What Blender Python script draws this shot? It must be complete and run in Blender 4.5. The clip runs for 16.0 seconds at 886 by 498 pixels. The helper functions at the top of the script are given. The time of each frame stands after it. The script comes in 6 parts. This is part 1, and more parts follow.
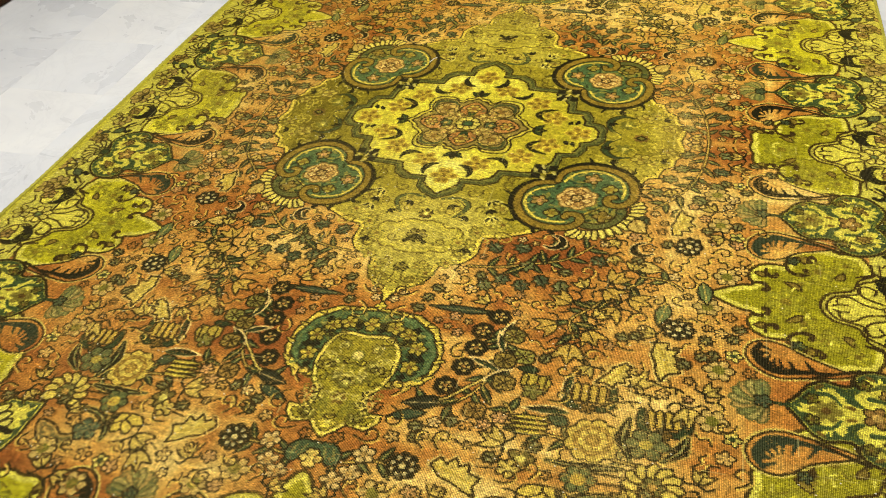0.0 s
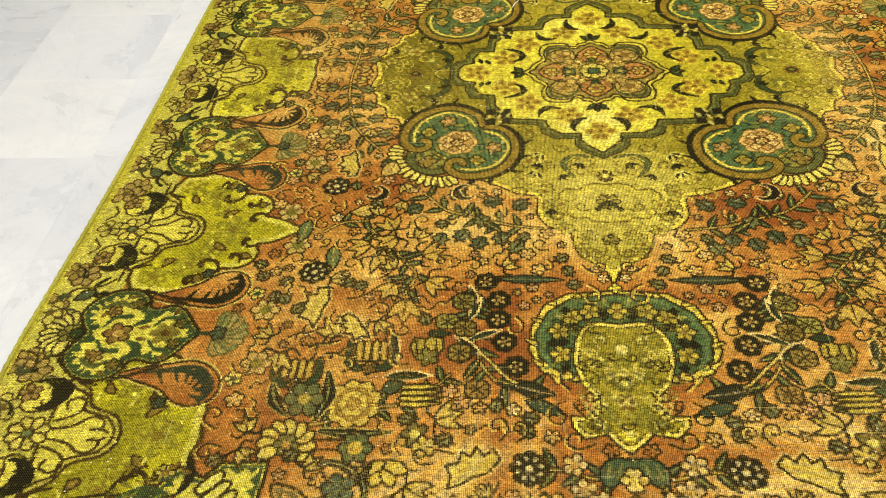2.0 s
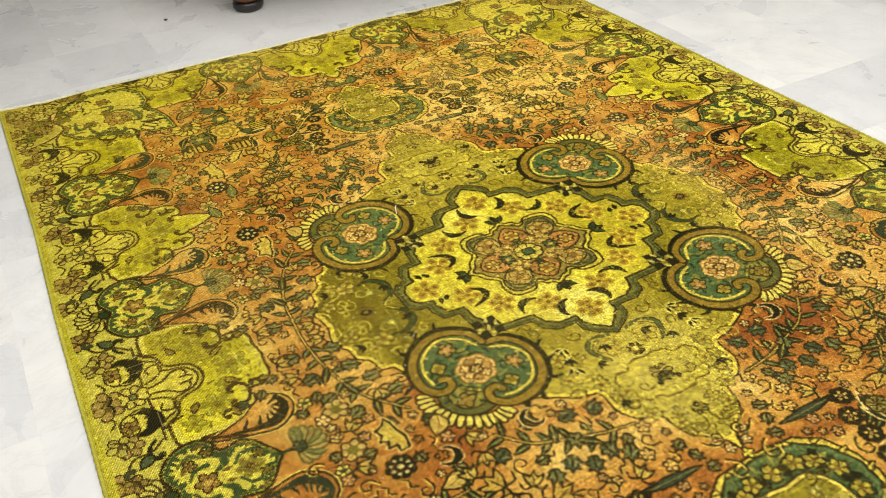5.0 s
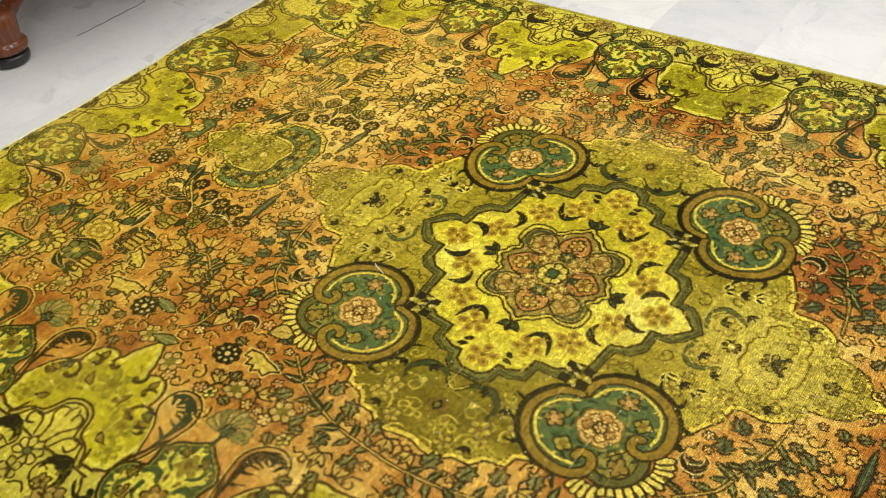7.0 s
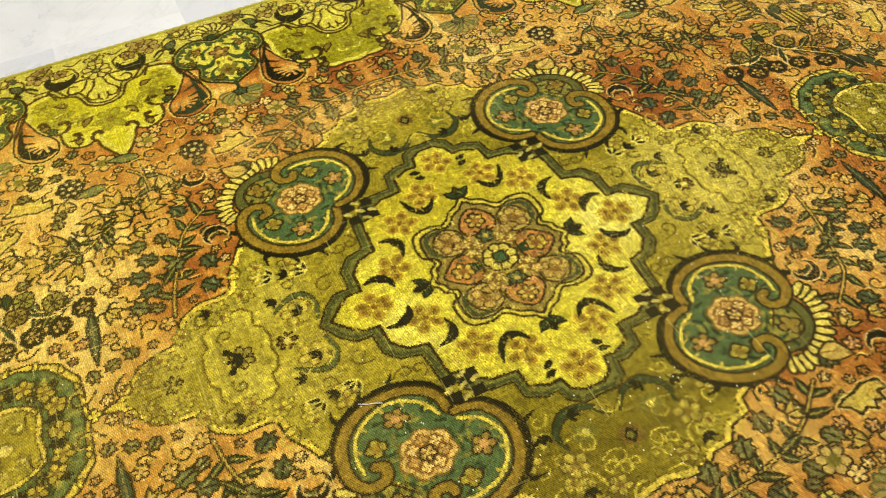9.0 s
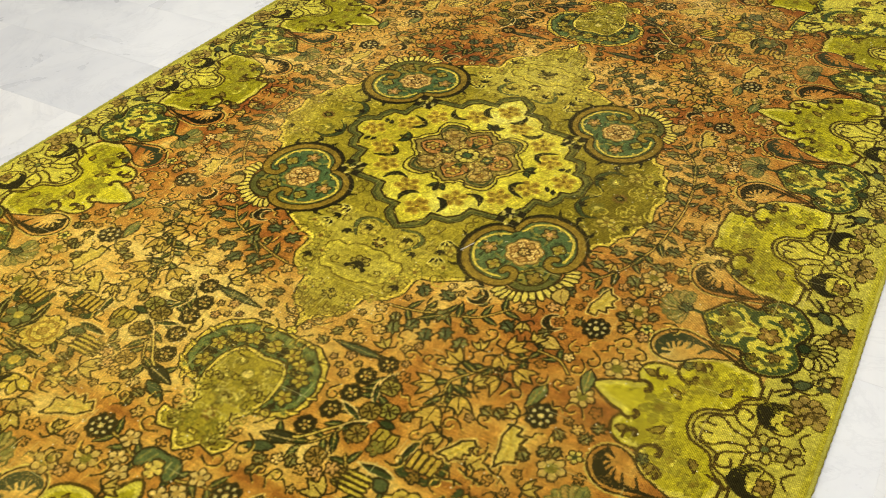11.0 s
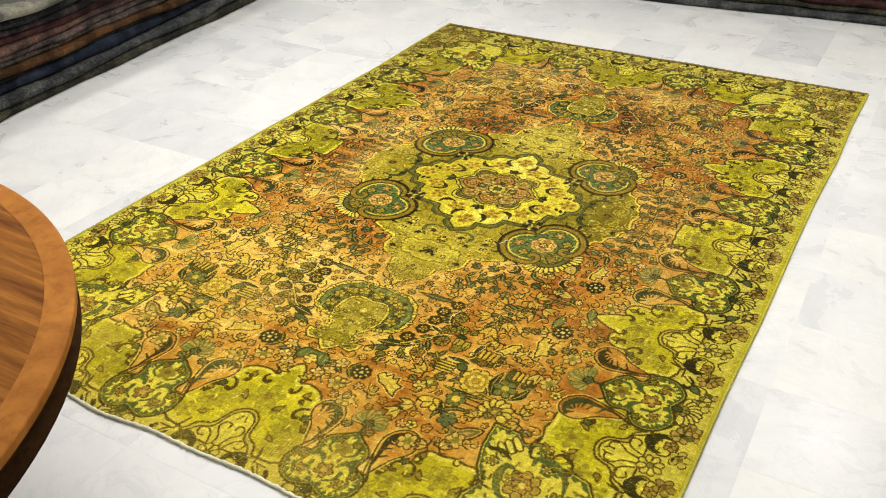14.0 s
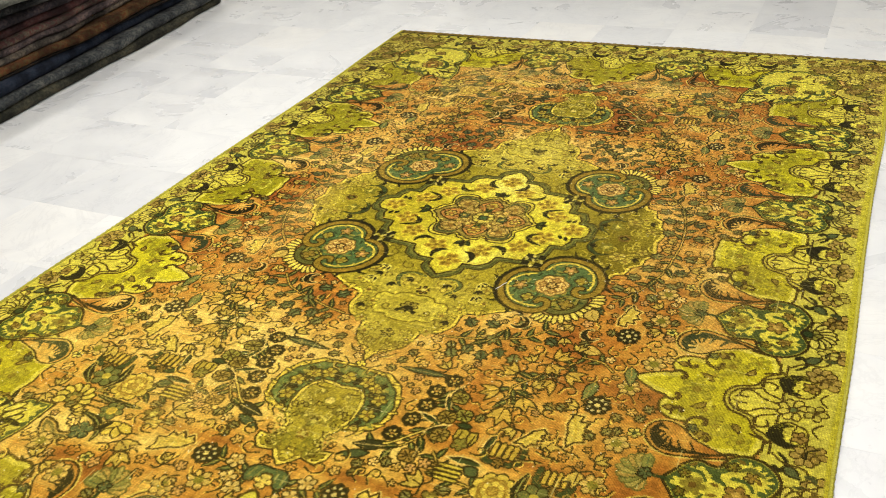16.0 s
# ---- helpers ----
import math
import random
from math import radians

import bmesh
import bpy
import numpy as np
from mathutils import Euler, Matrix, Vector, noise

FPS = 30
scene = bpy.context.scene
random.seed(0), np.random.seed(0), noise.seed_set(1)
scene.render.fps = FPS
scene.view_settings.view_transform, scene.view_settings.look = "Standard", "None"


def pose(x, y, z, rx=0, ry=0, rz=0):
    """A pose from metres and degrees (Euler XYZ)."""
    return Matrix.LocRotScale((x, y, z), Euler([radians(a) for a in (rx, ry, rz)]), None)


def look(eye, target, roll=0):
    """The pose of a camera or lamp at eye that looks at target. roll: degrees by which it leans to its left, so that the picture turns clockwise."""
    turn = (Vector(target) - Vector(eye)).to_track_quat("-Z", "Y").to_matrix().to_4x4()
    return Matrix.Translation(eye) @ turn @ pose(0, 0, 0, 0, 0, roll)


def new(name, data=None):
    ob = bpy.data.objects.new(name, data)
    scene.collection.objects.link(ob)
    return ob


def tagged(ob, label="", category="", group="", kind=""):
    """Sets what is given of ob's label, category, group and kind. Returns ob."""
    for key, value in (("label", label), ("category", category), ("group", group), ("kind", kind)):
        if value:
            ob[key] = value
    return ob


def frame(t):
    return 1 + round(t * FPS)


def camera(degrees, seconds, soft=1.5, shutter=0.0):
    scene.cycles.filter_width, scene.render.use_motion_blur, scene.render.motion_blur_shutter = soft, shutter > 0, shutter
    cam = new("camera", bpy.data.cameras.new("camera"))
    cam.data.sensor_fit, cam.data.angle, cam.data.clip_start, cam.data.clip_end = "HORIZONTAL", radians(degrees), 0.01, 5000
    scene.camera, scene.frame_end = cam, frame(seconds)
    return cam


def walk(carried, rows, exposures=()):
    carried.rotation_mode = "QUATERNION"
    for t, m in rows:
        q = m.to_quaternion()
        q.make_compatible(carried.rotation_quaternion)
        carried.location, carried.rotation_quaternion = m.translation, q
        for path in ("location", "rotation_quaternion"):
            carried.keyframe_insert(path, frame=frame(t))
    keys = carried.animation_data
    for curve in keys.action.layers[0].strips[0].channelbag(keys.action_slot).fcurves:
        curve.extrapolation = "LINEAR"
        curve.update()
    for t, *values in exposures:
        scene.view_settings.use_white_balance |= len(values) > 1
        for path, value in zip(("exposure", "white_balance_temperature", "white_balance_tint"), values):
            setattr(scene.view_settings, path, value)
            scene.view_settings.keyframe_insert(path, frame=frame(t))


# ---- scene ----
cam = camera(52.60, 16.0, soft=1.0)
EXPOSURES = [(0.0, -0.02), (1.0, 0.05), (4.2, 0.05), (6.3, 0.0), (7.0, -0.03), (9.3, -0.03), (11.4, -0.18), (12.0, -0.19), (12.5, -0.02), (13.0, 0.10), (14.5, 0.15), (16.0, 0.10)]
PATH = [
    (0, (0.689, -2.428, 1.540), (0.197, -0.955, 0.279), -5.06),
    (0.5, (0.470, -2.398, 1.496), (0.055, -0.938, 0.194), -5.58),
    (1, (0.183, -2.442, 1.480), (-0.127, -0.964, 0.170), -4.52),
    (1.5, (0.013, -2.412, 1.464), (-0.226, -0.927, 0.145), -3.93),
    (2, (-0.209, -2.285, 1.417), (-0.381, -0.824, 0.063), -4.22),
    (2.5, (-0.366, -2.195, 1.422), (-0.440, -0.744, 0.047), -4.73),
    (3, (-0.499, -2.174, 1.434), (-0.375, -0.711, 0.076), -4.82),
    (3.5, (-0.722, -2.189, 1.483), (-0.418, -0.688, 0.197), -5.95),
    (4, (-0.841, -2.091, 1.501), (-0.413, -0.551, 0.299), -5.32),
    (4.2, (-0.891, -1.996, 1.487), (-0.401, -0.452, 0.313), -4.96),
    (6.3, (-1.472, -1.387, 1.644), (-0.482, -0.178, 0.396), -5.83),
    (6.5, (-1.478, -1.241, 1.641), (-0.458, -0.087, 0.365), -6.81),
    (7, (-1.510, -0.905, 1.636), (-0.354, 0.072, 0.328), -5.86),
    (7.5, (-1.598, -0.511, 1.561), (-0.236, 0.132, 0.245), -2.89),
    (8, (-1.503, -0.170, 1.499), (-0.046, 0.019, 0.142), -4.53),
    (8.5, (-1.317, 0.228, 1.461), (0.098, -0.012, 0.068), -3.66),
    (9, (-1.230, 0.614, 1.493), (0.054, 0.117, 0.042), -5.33),
    (9.2, (-1.180, 0.772, 1.494), (0.027, 0.186, 0.010), -4.14),
    (11.3, (-1.244, 2.296, 1.621), (-0.444, 0.912, 0.418), -2.41),
    (11.5, (-1.320, 2.415, 1.634), (-0.526, 0.998, 0.468), -1.84),
    (12, (-1.429, 2.722, 1.694), (-0.628, 1.281, 0.563), -2.04),
    (12.5, (-1.500, 3.043, 1.782), (-0.682, 1.578, 0.694), -3.07),
    (13, (-1.536, 3.176, 1.839), (-0.734, 1.690, 0.767), -1.27),
    (13.5, (-1.555, 3.241, 1.862), (-0.746, 1.745, 0.810), 0.08),
    (14, (-1.540, 3.257, 1.868), (-0.705, 1.764, 0.832), 0.03),
    (14.5, (-1.551, 3.229, 1.851), (-0.705, 1.744, 0.813), -0.60),
    (15, (-1.550, 3.064, 1.731), (-0.717, 1.590, 0.666), -0.33),
    (15.5, (-1.475, 2.847, 1.642), (-0.632, 1.360, 0.605), -1.57),
    (16, (-1.171, 2.634, 1.560), (-0.383, 1.094, 0.557), -4.73),
]
walk(cam, [(t, look(eye, target, roll)) for t, eye, target, roll in PATH], exposures=EXPOSURES)

# ---- world and lamps ----
world = bpy.data.worlds.new("room_air")
scene.world = world
world.use_nodes = True
world.node_tree.nodes["Background"].inputs[0].default_value = (0.9, 0.95, 1.0, 1)
world.node_tree.nodes["Background"].inputs[1].default_value = 0.2


def ceiling_lamp(x, y, watts, sx=1.2, sy=0.3, z=2.93):
    data = bpy.data.lights.new("lamp", "AREA")
    data.shape, data.size, data.size_y, data.energy, data.color = "RECTANGLE", sx, sy, watts, (1.0, 0.985, 0.95)
    ob = new("lamp", data)
    ob.location = (x, y, z)
    return ob


# unseen strip lights, laid out to balance brightness: middle, length along the room, watts
LAMPS = [(-1.6, -1.1, 4.6, 69.0), (0.2, 0.9, 3.6, 64.0), (1.7, -1.3, 4.6, 54.0), (3.3, -0.3, 3.6, 36.0)]


# ---- materials ----
def nodes_of(name):
    m = bpy.data.materials.new(name)
    m.use_nodes = True
    return m, m.node_tree.nodes, m.node_tree.links, m.node_tree.nodes["Principled BSDF"]


def ramp(n, stops):
    r = n.new("ShaderNodeValToRGB")
    r.color_ramp.elements[0].position, r.color_ramp.elements[0].color = stops[0][0], (*stops[0][1], 1)
    r.color_ramp.elements[1].position, r.color_ramp.elements[1].color = stops[-1][0], (*stops[-1][1], 1)
    for p, c in stops[1:-1]:
        e = r.color_ramp.elements.new(p)
        e.color = (*c, 1)
    return r


def noise_node(n, l, scale, detail=4.0, rough=0.55, vec=None, distortion=0.0):
    t = n.new("ShaderNodeTexNoise")
    t.inputs["Scale"].default_value, t.inputs["Detail"].default_value = scale, detail
    t.inputs["Roughness"].default_value, t.inputs["Distortion"].default_value = rough, distortion
    if vec is not None:
        l.new(vec, t.inputs["Vector"])
    return t


def mixed(n, l, kind, fac, a, b):
    m = n.new("ShaderNodeMix")
    m.data_type, m.blend_type = "RGBA", kind
    for socket, v in ((m.inputs[0], fac), (m.inputs[6], a), (m.inputs[7], b)):
        if isinstance(v, (int, float)):
            socket.default_value = v
        elif isinstance(v, tuple):
            socket.default_value = (*v, 1)
        else:
            l.new(v, socket)
    return m.outputs[2]


def bumped(n, l, bsdf, height, strength, distance):
    b = n.new("ShaderNodeBump")
    b.inputs["Strength"].default_value, b.inputs["Distance"].default_value = strength, distance
    l.new(height, b.inputs["Height"])
    l.new(b.outputs[0], bsdf.inputs["Normal"])


def pile_material():
    """Dyed knots: each knot's colour, painted light included, comes with the mesh, and with it how far the pile is worn
    down to the ribs of the foundation.
    """
    m, n, l, b = nodes_of("dyed_wool_pile")
    at = n.new("ShaderNodeAttribute")
    at.attribute_name = "dye_and_light"
    co = n.new("ShaderNodeTexCoord")
    axes = n.new("ShaderNodeSeparateXYZ")
    l.new(co.outputs["Object"], axes.inputs[0])

    def maths(kind, a, c):
        t = n.new("ShaderNodeMath")
        t.operation = kind
        for socket, v in zip(t.inputs, (a, c)):
            if isinstance(v, (int, float)):
                socket.default_value = v
            else:
                l.new(v, socket)
        return t.outputs[0]

    def wave(axis, pitch, wobble):
        jog = noise_node(n, l, 55, 2, 0.5, co.outputs["Object"])
        turn = maths("ADD", maths("MULTIPLY", axes.outputs[axis], 6.2832 / pitch), maths("MULTIPLY", jog.outputs[0], wobble))
        return maths("ADD", maths("MULTIPLY", maths("SINE", turn, 0.0), 0.5), 0.5)

    rib, row = wave(0, 0.0034, 2.5), wave(1, 0.0037, 5.0)
    wear = at.outputs["Alpha"]
    knots = maths("MULTIPLY", rib, maths("ADD", maths("MULTIPLY", row, 0.55), 0.45))
    depth = maths("ADD", maths("MULTIPLY", wear, 0.92), 0.14)
    shade = maths("ADD", maths("MULTIPLY", depth, maths("SUBTRACT", knots, 0.36)), 1.0)
    fuzz = noise_node(n, l, 260, 2, 0.6, co.outputs["Object"])
    r1 = ramp(n, [(0.25, (0.90, 0.90, 0.90)), (0.75, (1.08, 1.08, 1.08))])
    l.new(fuzz.outputs[0], r1.inputs[0])
    c = mixed(n, l, "MULTIPLY", 1.0, at.outputs[0], r1.outputs[0])
    grey = n.new("ShaderNodeCombineXYZ")
    for k in range(3):
        l.new(shade, grey.inputs[k])
    c = mixed(n, l, "MULTIPLY", 1.0, c, grey.outputs[0])
    thread = maths("MULTIPLY", maths("MULTIPLY", knots, knots), maths("MULTIPLY", wear, 0.09))
    c = mixed(n, l, "MIX", thread, c, (0.76, 0.60, 0.22))
    l.new(c, b.inputs["Base Color"])
    b.inputs["Roughness"].default_value = 0.95
    b.inputs["Specular IOR Level"].default_value = 0.05
    b.inputs["Specular Tint"].default_value = (1.0, 0.86, 0.42, 1)
    bumped(n, l, b, knots, 0.25, 0.0006)
    return m


def yarn_material(name, dark, light, scale=160.0, rough=0.9):
    m, n, l, b = nodes_of(name)
    co = n.new("ShaderNodeTexCoord")
    a = noise_node(n, l, scale, 4, 0.6, co.outputs["Object"])
    big = noise_node(n, l, 5.0, 3, 0.6, co.outputs["Object"])
    r = ramp(n, [(0.3, dark), (0.7, light)])
    l.new(a.outputs[0], r.inputs[0])
    r2 = ramp(n, [(0.3, (0.75, 0.75, 0.75)), (0.7, (1.1, 1.1, 1.1))])
    l.new(big.outputs[0], r2.inputs[0])
    l.new(mixed(n, l, "MULTIPLY", 1.0, r.outputs[0], r2.outputs[0]), b.inputs["Base Color"])
    b.inputs["Roughness"].default_value = rough
    b.inputs["Specular IOR Level"].default_value = 0.15
    bumped(n, l, b, a.outputs[0], 0.6, 0.003)
    return m


def stack_material(name, dark, light, accent, amount=0.75):
    """Folded pile rug seen on its fold: bands and blots of an old pattern, ribbed by the knots."""
    m, n, l, b = nodes_of(name)
    co = n.new("ShaderNodeTexCoord")
    mp = n.new("ShaderNodeMapping")
    mp.inputs["Scale"].default_value = (62, 44, 70)
    l.new(co.outputs["Object"], mp.inputs["Vector"])
    blot = noise_node(n, l, 1.0, 3, 0.6, mp.outputs[0])
    fine = noise_node(n, l, 150, 3, 0.6, co.outputs["Object"])
    r = ramp(n, [(0.3, dark), (0.7, light)])
    l.new(fine.outputs[0], r.inputs[0])
    r2 = ramp(n, [(0.47, (0, 0, 0)), (0.56, (amount, amount, amount))])
    l.new(blot.outputs[0], r2.inputs[0])
    c = mixed(n, l, "MIX", r2.outputs[0], r.outputs[0], accent)
    broad = noise_node(n, l, 6.0, 3, 0.6, co.outputs["Object"])
    r3 = ramp(n, [(0.42, (0.55, 0.55, 0.55)), (0.50, (1.0, 1.0, 1.0)), (0.62, (1.75, 1.65, 1.5))])
    l.new(broad.outputs[0], r3.inputs[0])
    c = mixed(n, l, "MULTIPLY", 1.0, c, r3.outputs[0])
    l.new(c, b.inputs["Base Color"])
    b.inputs["Roughness"].default_value = 0.95
    b.inputs["Specular IOR Level"].default_value = 0.1
    bumped(n, l, b, fine.outputs[0], 0.7, 0.004)
    return m


def marble_material():
    m, n, l, b = nodes_of("polished_white_marble")
    co, info = n.new("ShaderNodeTexCoord"), n.new("ShaderNodeObjectInfo")
    add = n.new("ShaderNodeVectorMath")
    add.operation = "MULTIPLY_ADD"
    l.new(info.outputs["Random"], add.inputs[1])
    add.inputs[0].default_value = (37.0, 71.0, 13.0)
    l.new(co.outputs["Object"], add.inputs[2])
    v = add.outputs[0]
    cloud = noise_node(n, l, 3.2, 5, 0.6, v, 0.8)
    vein = noise_node(n, l, 2.4, 8, 0.68, v, 1.8)
    speck = noise_node(n, l, 34, 4, 0.7, v)
    tone = ramp(n, [(0.0, (0.625, 0.625, 0.627)), (0.22, (0.665, 0.665, 0.665)), (0.45, (0.695, 0.694, 0.69)), (0.8, (0.715, 0.712, 0.704)), (1.0, (0.715, 0.704, 0.682))])
    l.new(info.outputs["Random"], tone.inputs[0])
    c1 = ramp(n, [(0.32, (0.90, 0.905, 0.92)), (0.62, (1.03, 1.03, 1.02))])
    l.new(cloud.outputs[0], c1.inputs[0])
    c2 = ramp(n, [(0.475, (1, 1, 1)), (0.5, (0.92, 0.92, 0.925)), (0.525, (1, 1, 1))])
    l.new(vein.outputs[0], c2.inputs[0])
    c3 = ramp(n, [(0.27, (0.55, 0.54, 0.52)), (0.36, (1, 1, 1))])
    l.new(speck.outputs[0], c3.inputs[0])
    c = mixed(n, l, "MULTIPLY", 1.0, tone.outputs[0], c1.outputs[0])
    c = mixed(n, l, "MULTIPLY", 0.8, c, c2.outputs[0])
    c = mixed(n, l, "MULTIPLY", 0.18, c, c3.outputs[0])
    l.new(c, b.inputs["Base Color"])
    r = ramp(n, [(0.3, (0.22, 0.22, 0.22)), (0.7, (0.42, 0.42, 0.42))])
    l.new(cloud.outputs[0], r.inputs[0])
    l.new(r.outputs[0], b.inputs["Roughness"])
    b.inputs["Specular IOR Level"].default_value = 0.4
    return m


def wood_material(name, dark, light, axis_scale, rough=0.28, coat=0.4, spec=0.25):
    m, n, l, b = nodes_of(name)
    co = n.new("ShaderNodeTexCoord")
    mp = n.new("ShaderNodeMapping")
    mp.inputs["Scale"].default_value = axis_scale
    l.new(co.outputs["Object"], mp.inputs["Vector"])
    g = noise_node(n, l, 2.0, 6, 0.62, mp.outputs[0], 0.6)
    f = noise_node(n, l, 9.0, 4, 0.7, mp.outputs[0], 0.2)
    r = ramp(n, [(0.3, dark), (0.52, tuple((p + q) / 2 for p, q in zip(dark, light))), (0.7, light)])
    l.new(g.outputs[0], r.inputs[0])
    r2 = ramp(n, [(0.3, (0.6, 0.55, 0.5)), (0.55, (1, 1, 1))])
    l.new(f.outputs[0], r2.inputs[0])
    l.new(mixed(n, l, "MULTIPLY", 0.7, r.outputs[0], r2.outputs[0]), b.inputs["Base Color"])
    b.inputs["Roughness"].default_value = rough
    b.inputs["Specular IOR Level"].default_value = spec
    b.inputs["Coat Weight"].default_value = coat
    b.inputs["Coat Roughness"].default_value = 0.15
    bumped(n, l, b, f.outputs[0], 0.08, 0.001)
    return m


def plain_material(name, colour, rough=0.8, vary=0.08, scale=3.0):
    m, n, l, b = nodes_of(name)
    co = n.new("ShaderNodeTexCoord")
    a = noise_node(n, l, scale, 5, 0.6, co.outputs["Object"])
    r = ramp(n, [(0.3, tuple(c * (1 - vary) for c in colour)), (0.7, tuple(min(1, c * (1 + vary)) for c in colour))])
    l.new(a.outputs[0], r.inputs[0])
    l.new(r.outputs[0], b.inputs["Base Color"])
    b.inputs["Roughness"].default_value = rough
    return m


PILE = pile_material()
MARBLE = marble_material()
GROUT = plain_material("grey_joint_mortar", (0.78, 0.78, 0.76), 0.9, 0.15, 20)
PAINT = plain_material("off_white_wall_paint", (0.72, 0.71, 0.68), 0.9, 0.04)
CEIL = plain_material("white_ceiling_paint", (0.78, 0.78, 0.77), 0.9, 0.03)
TOP_WOOD = wood_material("brown_veneer", (0.12, 0.036, 0.006), (0.37, 0.145, 0.024), (1.2, 17, 6), 0.6, 0.0, 0.05)
BAND_WOOD = wood_material("orange_brown_veneer", (0.27, 0.095, 0.016), (0.45, 0.18, 0.034), (3, 3, 3), 0.6, 0.0, 0.05)
EDGE_WOOD = wood_material("dark_stained_edge", (0.022, 0.010, 0.004), (0.055, 0.026, 0.009), (5, 5, 18), 0.9, 0.0, 0.02)
LEG_WOOD = wood_material("red_brown_turned_wood", (0.10, 0.030, 0.012), (0.20, 0.065, 0.024), (8, 8, 2), 0.22)
FOOT_BLACK = plain_material("worn_black_foot", (0.02, 0.018, 0.016), 0.35, 0.4, 30)
SELVEDGE = yarn_material("yellow_green_overcast_wool", (0.28, 0.25, 0.025), (0.58, 0.52, 0.07), 220)
BINDING = yarn_material("cream_end_binding", (0.62, 0.60, 0.40), (0.88, 0.86, 0.66), 200)
END_DARK = yarn_material("brown_end_binding", (0.12, 0.08, 0.02), (0.30, 0.22, 0.06), 260)
DIRT = plain_material("dark_grit", (0.05, 0.045, 0.04), 0.9, 0.3, 60)
LINT = plain_material("white_thread", (0.75, 0.74, 0.7), 0.9, 0.05, 60)


# ---- mesh helpers ----
def mesh_object(name, bm, material, smooth=False):
    me = bpy.data.meshes.new(name)
    bm.to_mesh(me)
    bm.free()
    me.materials.append(material)
    if smooth:
        me.polygons.foreach_set("use_smooth", [True] * len(me.polygons))
    return new(name, me)


def part(name, bm, material, parent, label="", smooth=False):
    ob = mesh_object(name, bm, material, smooth)
    ob.parent = parent
    if label:
        ob["label"] = label
    return ob


def box(bm, x0, y0, z0, x1, y1, z1):
    v = [bm.verts.new(p) for p in ((x0, y0, z0), (x1, y0, z0), (x1, y1, z0), (x0, y1, z0), (x0, y0, z1), (x1, y0, z1), (x1, y1, z1), (x0, y1, z1))]
    for q in ((3, 2, 1, 0), (4, 5, 6, 7), (0, 1, 5, 4), (1, 2, 6, 5), (2, 3, 7, 6), (3, 0, 4, 7)):
        bm.faces.new([v[k] for k in q])


def lathe(bm, profile, n=48, centre=(0, 0)):
    """Turn (radius, height) pairs round the upright axis; the first and last are closed where their radius is 0."""
    rings = []
    for r, z in profile:
        if r < 1e-6:
            rings.append([bm.verts.new((centre[0], centre[1], z))])
        else:
            rings.append([bm.verts.new((centre[0] + r * math.cos(a), centre[1] + r * math.sin(a), z)) for a in (2 * math.pi * k / n for k in range(n))])
    for a, b in zip(rings, rings[1:]):
        for k in range(n):
            j = (k + 1) % n
            if len(a) == 1 and len(b) == 1:
                continue
            if len(a) == 1:
                bm.faces.new((a[0], b[k], b[j]))
            elif len(b) == 1:
                bm.faces.new((a[k], a[j], b[0]))
            else:
                bm.faces.new((a[k], a[j], b[j], b[k]))
    bmesh.ops.recalc_face_normals(bm, faces=bm.faces)


def tube(bm, path, radius, n=6):
    """A cord along a list of points; radius may be a number or one number for each point."""
    rings = []
    for k, p in enumerate(path):
        p = Vector(p)
        d = Vector(path[min(k + 1, len(path) - 1)]) - Vector(path[max(k - 1, 0)])
        d.normalize()
        side = d.cross(Vector((0, 0, 1)))
        side.normalize()
        up = side.cross(d)
        r = radius[k] if isinstance(radius, list) else radius
        rings.append([bm.verts.new(p + r * (math.cos(a) * side + math.sin(a) * up)) for a in (2 * math.pi * j / n for j in range(n))])
    for a, b in zip(rings, rings[1:]):
        for j in range(n):
            bm.faces.new((a[j], a[(j + 1) % n], b[(j + 1) % n], b[j]))
    bm.faces.new(rings[0][::-1])
    bm.faces.new(rings[-1])
    bmesh.ops.recalc_face_normals(bm, faces=bm.faces)


# ---- room ----
X0, X1, Y0, Y1, ROOM_H = -4.2, 4.6, -4.8, 6.2, 3.0


def wall(name, x0, y0, x1, y1):
    bm = bmesh.new()
    box(bm, x0, y0, -0.1, x1, y1, ROOM_H)
    return tagged(mesh_object(name, bm, PAINT), "plain off-white painted plaster wall of the shop", "wall", kind="structure")


wall("wall_west", X0 - 0.2, Y0, X0, Y1)
wall("wall_east", X1, Y0, X1 + 0.2, Y1)
wall("wall_south", X0 - 0.2, Y0 - 0.2, X1 + 0.2, Y0)
wall("wall_north", X0 - 0.2, Y1, X1 + 0.2, Y1 + 0.2)
bm = bmesh.new()
box(bm, X0 - 0.2, Y0 - 0.2, ROOM_H, X1 + 0.2, Y1 + 0.2, ROOM_H + 0.15)
tagged(mesh_object("ceiling", bm, CEIL), "plain white painted ceiling of the shop", "ceiling", kind="structure")


def ceiling_light(x, y, length, watts):
    root = tagged(new("ceiling_light"), "long white strip light added under the ceiling, out of view", "lamp", "ceiling lights")
    root.location = (x, y, ROOM_H)
    bm = bmesh.new()
    box(bm, -0.17, -length / 2 - 0.02, -0.05, 0.17, length / 2 + 0.02, -0.002)
    part("frame", bm, CEIL, root)
    lamp = ceiling_lamp(0, 0, watts, 0.3, length, -0.055)
    lamp.parent = root


for row in LAMPS:
    ceiling_light(*row)


